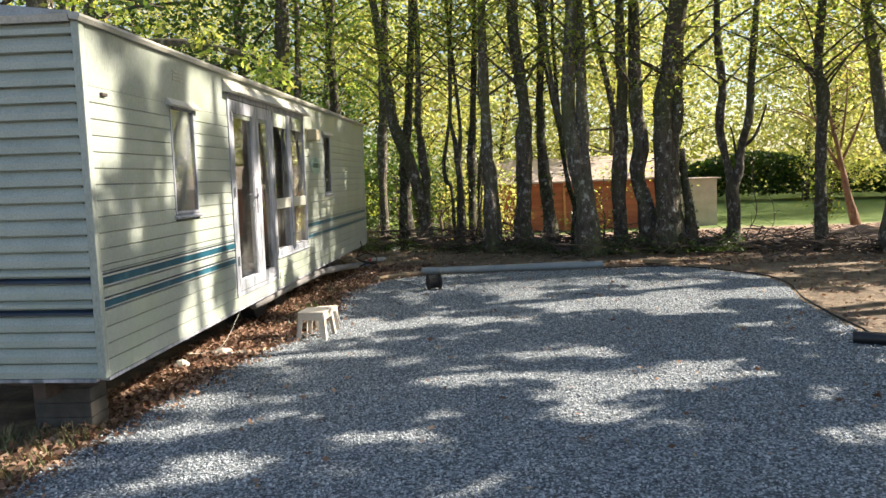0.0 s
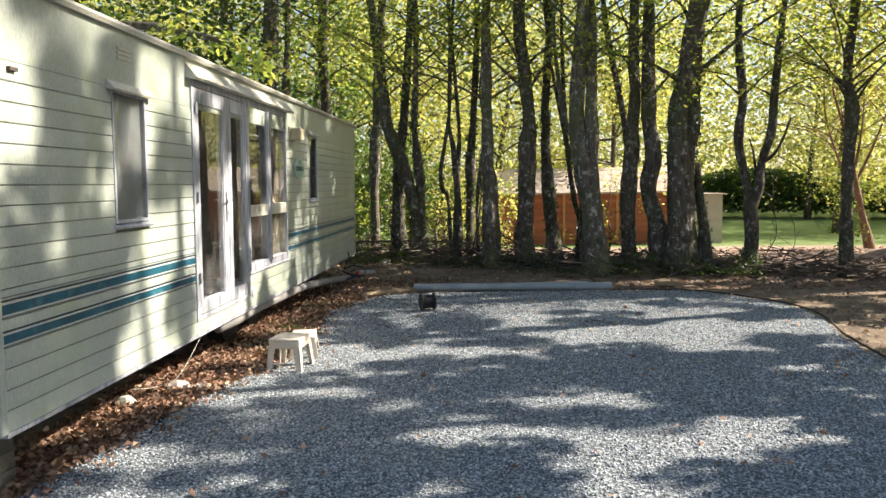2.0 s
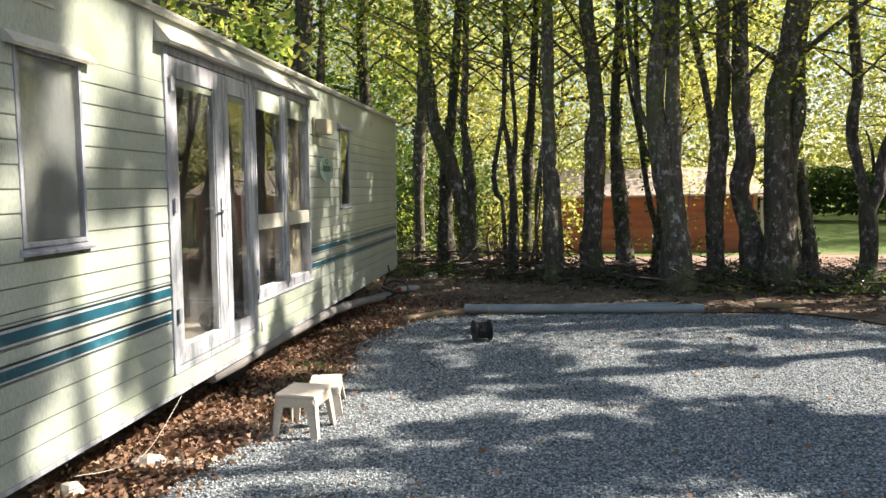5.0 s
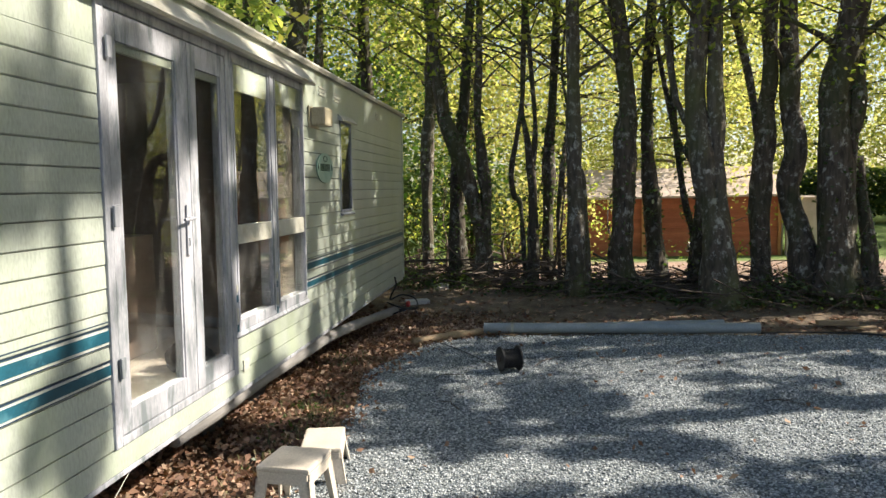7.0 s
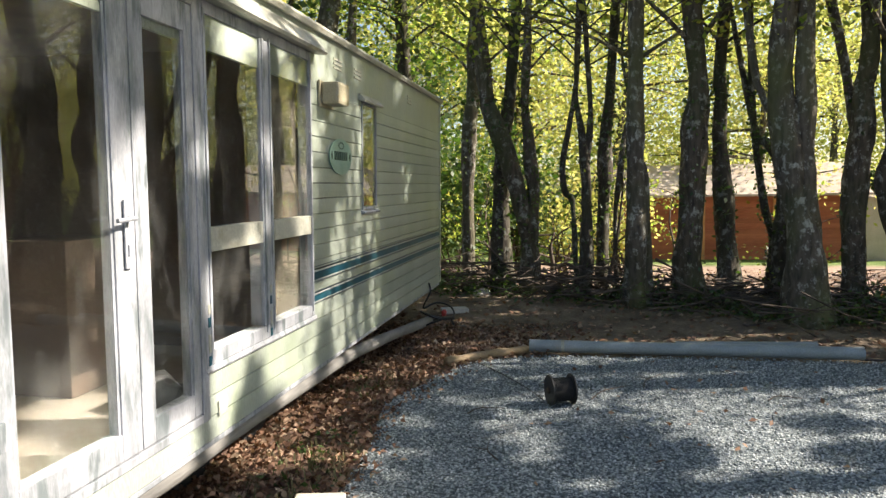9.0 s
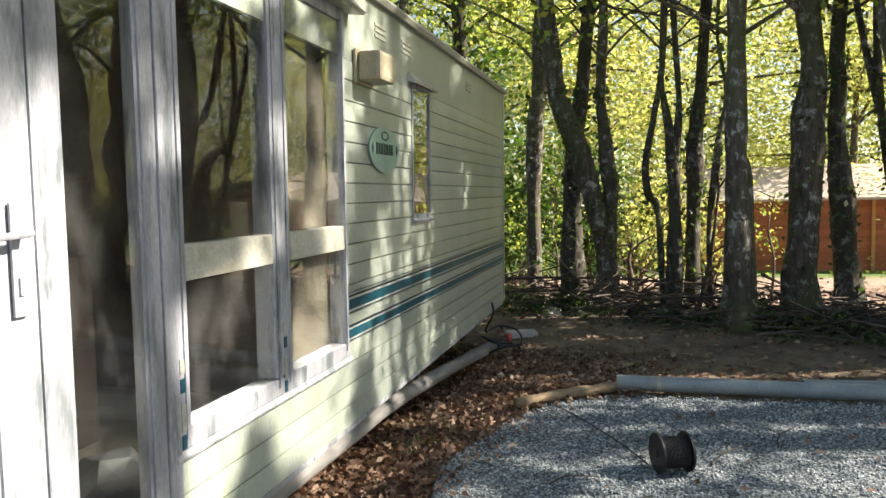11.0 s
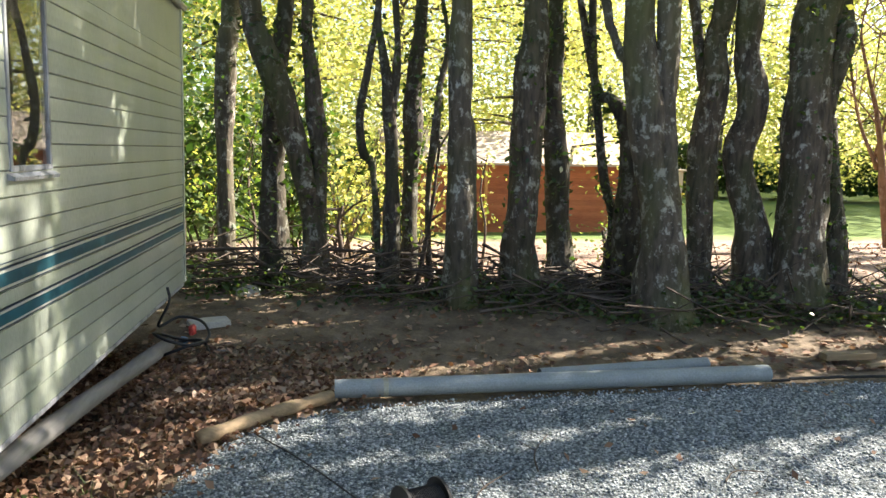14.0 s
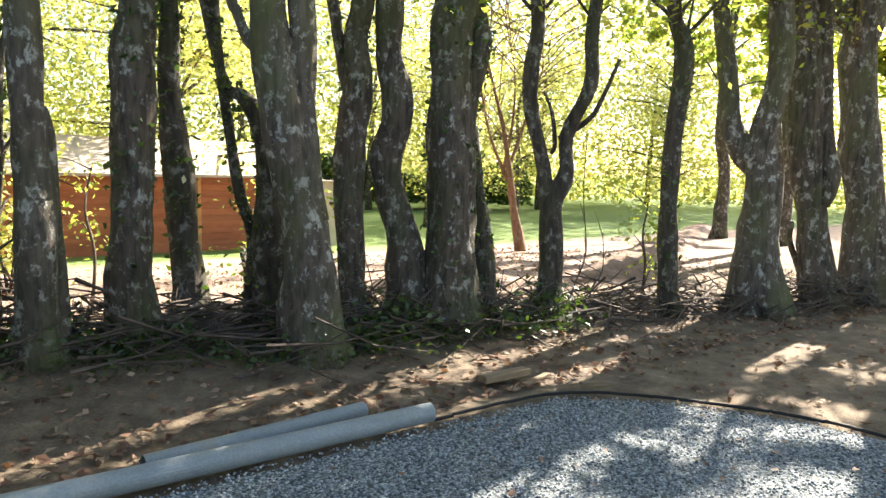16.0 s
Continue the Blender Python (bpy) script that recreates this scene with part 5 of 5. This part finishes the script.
sapling(-0.86, 15.4, [(0, 0, -0.03), (0.03, 0, 0.35), (0.0, 0, 0.62), (0.05, 0, 0.85)], 0.045, "short crooked bare stub between trunks")
sapling(-0.14, 14.2, [(0, 0, -0.03), (0.12, 0, 0.5), (0.2, 0.05, 1.0), (0.24, 0, 1.5)], 0.03, "thin leaning bare stem in front of the row")
sapling(1.88, 14.3, [(0, 0, -0.03), (0.0, 0, 0.4), (-0.05, 0, 0.62)], 0.05, "short broken stub with ivy", 30)
sapling(4.95, 13.25, [(0, 0, -0.03), (-0.12, 0, 0.3), (0.05, 0, 0.7), (-0.02, 0, 1.3), (0.0, 0, 1.9)], 0.012, "thin wavy bare stem by the fork")
sapling(5.1, 13.3, [(0, 0, -0.03), (0.06, 0, 0.3), (0.22, 0, 0.5), (0.2, 0, 0.9)], 0.013, "thin curling bare shoot")
sapling(2.75, 13.5, [(0, 0, -0.03), (0.3, -0.1, 0.25), (0.65, -0.1, 0.5), (0.95, -0.1, 0.62)], 0.016, "low bare trailing twig")
sapling(3.0, 13.6, [(0, 0, -0.03), (-0.25, 0, 0.3), (-0.5, 0.05, 0.42), (-0.8, 0.05, 0.5)], 0.016, "low bare trailing twig")
sapling(4.6, 13.15, [(0, 0, -0.03), (-0.3, 0, 0.2), (-0.7, 0, 0.3), (-1.0, 0, 0.26)], 0.018, "low bare trailing twig")
for x, y, h in ((-2.6, 15.6, 1.9), (0.9, 15.9, 1.5), (-1.9, 16.2, 1.6), (6.1, 13.4, 1.2), (2.6, 15.4, 1.3)):
    sapling(x, y, [(0, 0, -0.03), (0.04, 0, h * 0.4), (-0.03, 0, h * 0.7), (0.05, 0, h)], 0.022, "slim young leafy sapling between trunks", 40)

mark = thing("trail_tag", (0.835, 13.835, 0.50), "small white paint tag on a trunk", "tag")
part("tag", boxed(-0.035, -0.012, 0, 0.03, 0.0, 0.05, bevel=0.004), M_BLIND, mark)
for k, (x, y, ln, turn) in enumerate(((-0.25, 11.78, 0.45, 6), (0.15, 11.84, 0.3, -8), (3.0, 11.9, 0.35, 18), (3.35, 11.72, 0.22, -30))):
    o = thing("wood_scrap", (x, y, 0.012), "pale split wood scrap beside the pipe", "wood scrap", "wood scraps by the pipe")
    o.rotation_euler = (0, 0, radians(turn))
    part("piece", boxed(0, 0, 0, ln, 0.045, 0.022, bevel=0.005), M_LOG, o)


def loose_twig(x, y, turn, ln):
    t = thing("fallen_twig", (x, y, 0.03), "thin dry twig lying on the gravel", "twig", "twigs on the gravel")
    t.rotation_euler = (0, 0, radians(turn))
    b = bmesh.new()
    tube(b, resample([(0, 0, 0.006), (ln * 0.4, 0.03, 0.02), (ln, -0.02, 0.008)], 8), [0.005, 0.005, 0.0045, 0.004, 0.004, 0.003, 0.003, 0.002], 5)
    tube(b, resample([(ln * 0.45, 0.03, 0.02), (ln * 0.7, 0.12, 0.015)], 4), [0.003, 0.003, 0.002, 0.002], 4)
    part("twig", b, M_TWIG, t)


for a in ((-0.35, 10.15, 55, 0.5), (0.05, 10.5, 70, 0.45), (0.9, 10.3, 20, 0.25), (-0.9, 8.9, 110, 0.3), (1.3, 9.2, -20, 0.3), (-1.2, 9.7, 35, 0.28)):
    loose_twig(*a)

lump("black_bag", -2.50, 8.03, 0.54, 0.16, 0.13, 0.12, M_RUBBER, "crumpled black bag on the caravan floor by the door", "bag")


# ---- earth bank and weeds ----
def earth_bank():
    b, line = bmesh.new(), resample([(6.9, 14.6, 0), (9.2, 15.9, 0), (11.9, 17.5, 0), (17.0, 20.5, 0), (23.0, 23.8, 0)], 60)
    rows = []
    for i, p in enumerate(line):
        d = (line[min(i + 1, 59)] - line[max(i - 1, 0)]).normalized()
        side = Vector((-d.y, d.x, 0))
        row = []
        for k in range(9):
            u = (k - 4) / 4
            q = p + side * u * 0.65
            h = 0.26 * max(0.0, 1 - u * u) * (0.7 + 0.8 * noise.noise((q.x * 2.5, q.y * 2.5, 2))) * min(1, i / 4, (59 - i) / 4)
            row.append(b.verts.new((q.x, q.y, ground_height(q.x, q.y) + h - 0.02)))
        rows.append(row)
    for a, c in zip(rows, rows[1:]):
        for k in range(8):
            b.faces.new((a[k], a[k + 1], c[k + 1], c[k]))
    tagged(new("earth_bank", mesh_of(b, "earth_bank", M_EARTH, True)), "low ridge of turned brown earth crossing the lawn", "earth bank", kind="structure")


M_EARTH = surface("turned_earth", (0.20, 0.125, 0.085), (0.36, 0.25, 0.18), 4.0, 40, 0.95, 0.8, depth=0.04)
earth_bank()


def grass_and_weeds():
    g = np.random.default_rng(41)
    n = 5200
    base = np.column_stack([g.uniform(-4.2, -2.3, n), g.uniform(2.2, 4.6, n), np.zeros(n)])
    base = np.vstack([base, cluster_points([(-1.9, 8.55, 0), (-1.95, 8.8, 0), (-1.85, 7.9, 0), (-2.0, 10.3, 0)], 90, (0.13, 0.2, 0.0), g)])
    base = base[[not inside_gravel(a, c) for a, c in base[:, :2]]]
    n = len(base)
    base[:, 2] = 0.0
    a = g.uniform(0, 6.283, n)
    lean = np.column_stack([np.cos(a), np.sin(a), np.zeros(n)])
    wide = np.column_stack([-np.sin(a), np.cos(a), np.zeros(n)]) * 0.004
    h = g.uniform(0.03, 0.11, n)[:, None]
    q = np.empty((n, 4, 3))
    q[:, 0], q[:, 1] = base - wide, base + wide
    q[:, 2] = base + lean * h * 0.6 + wide * 0.4 + np.array((0, 0, 1)) * h
    q[:, 3] = base + lean * h * 0.6 - wide * 0.4 + np.array((0, 0, 1)) * h
    tagged(new("rough_grass", quads_mesh("rough_grass", q, M_GRASS)), "sparse olive grass at the caravan's end", "grass", kind="stuff")
    p = cluster_points([(-1.92, 8.6, 0.05), (-2.0, 9.0, 0.05), (-1.86, 7.95, 0.05), (-2.05, 10.3, 0.05)], 45, (0.14, 0.2, 0.04), g)
    p[:, 2] = np.clip(p[:, 2], 0.02, 0.12)
    tagged(new("weeds", quads_mesh("weeds", leaves(p, 0.04, 0.4, g), M_IVY)), "small green weeds among the fallen leaves", "weeds", kind="stuff")


grass_and_weeds()

for ob in bpy.data.objects:
    if ob.name.startswith(("door_pane", "fixed_pane")):
        ob.visible_shadow = False   # lets daylight into the rooms
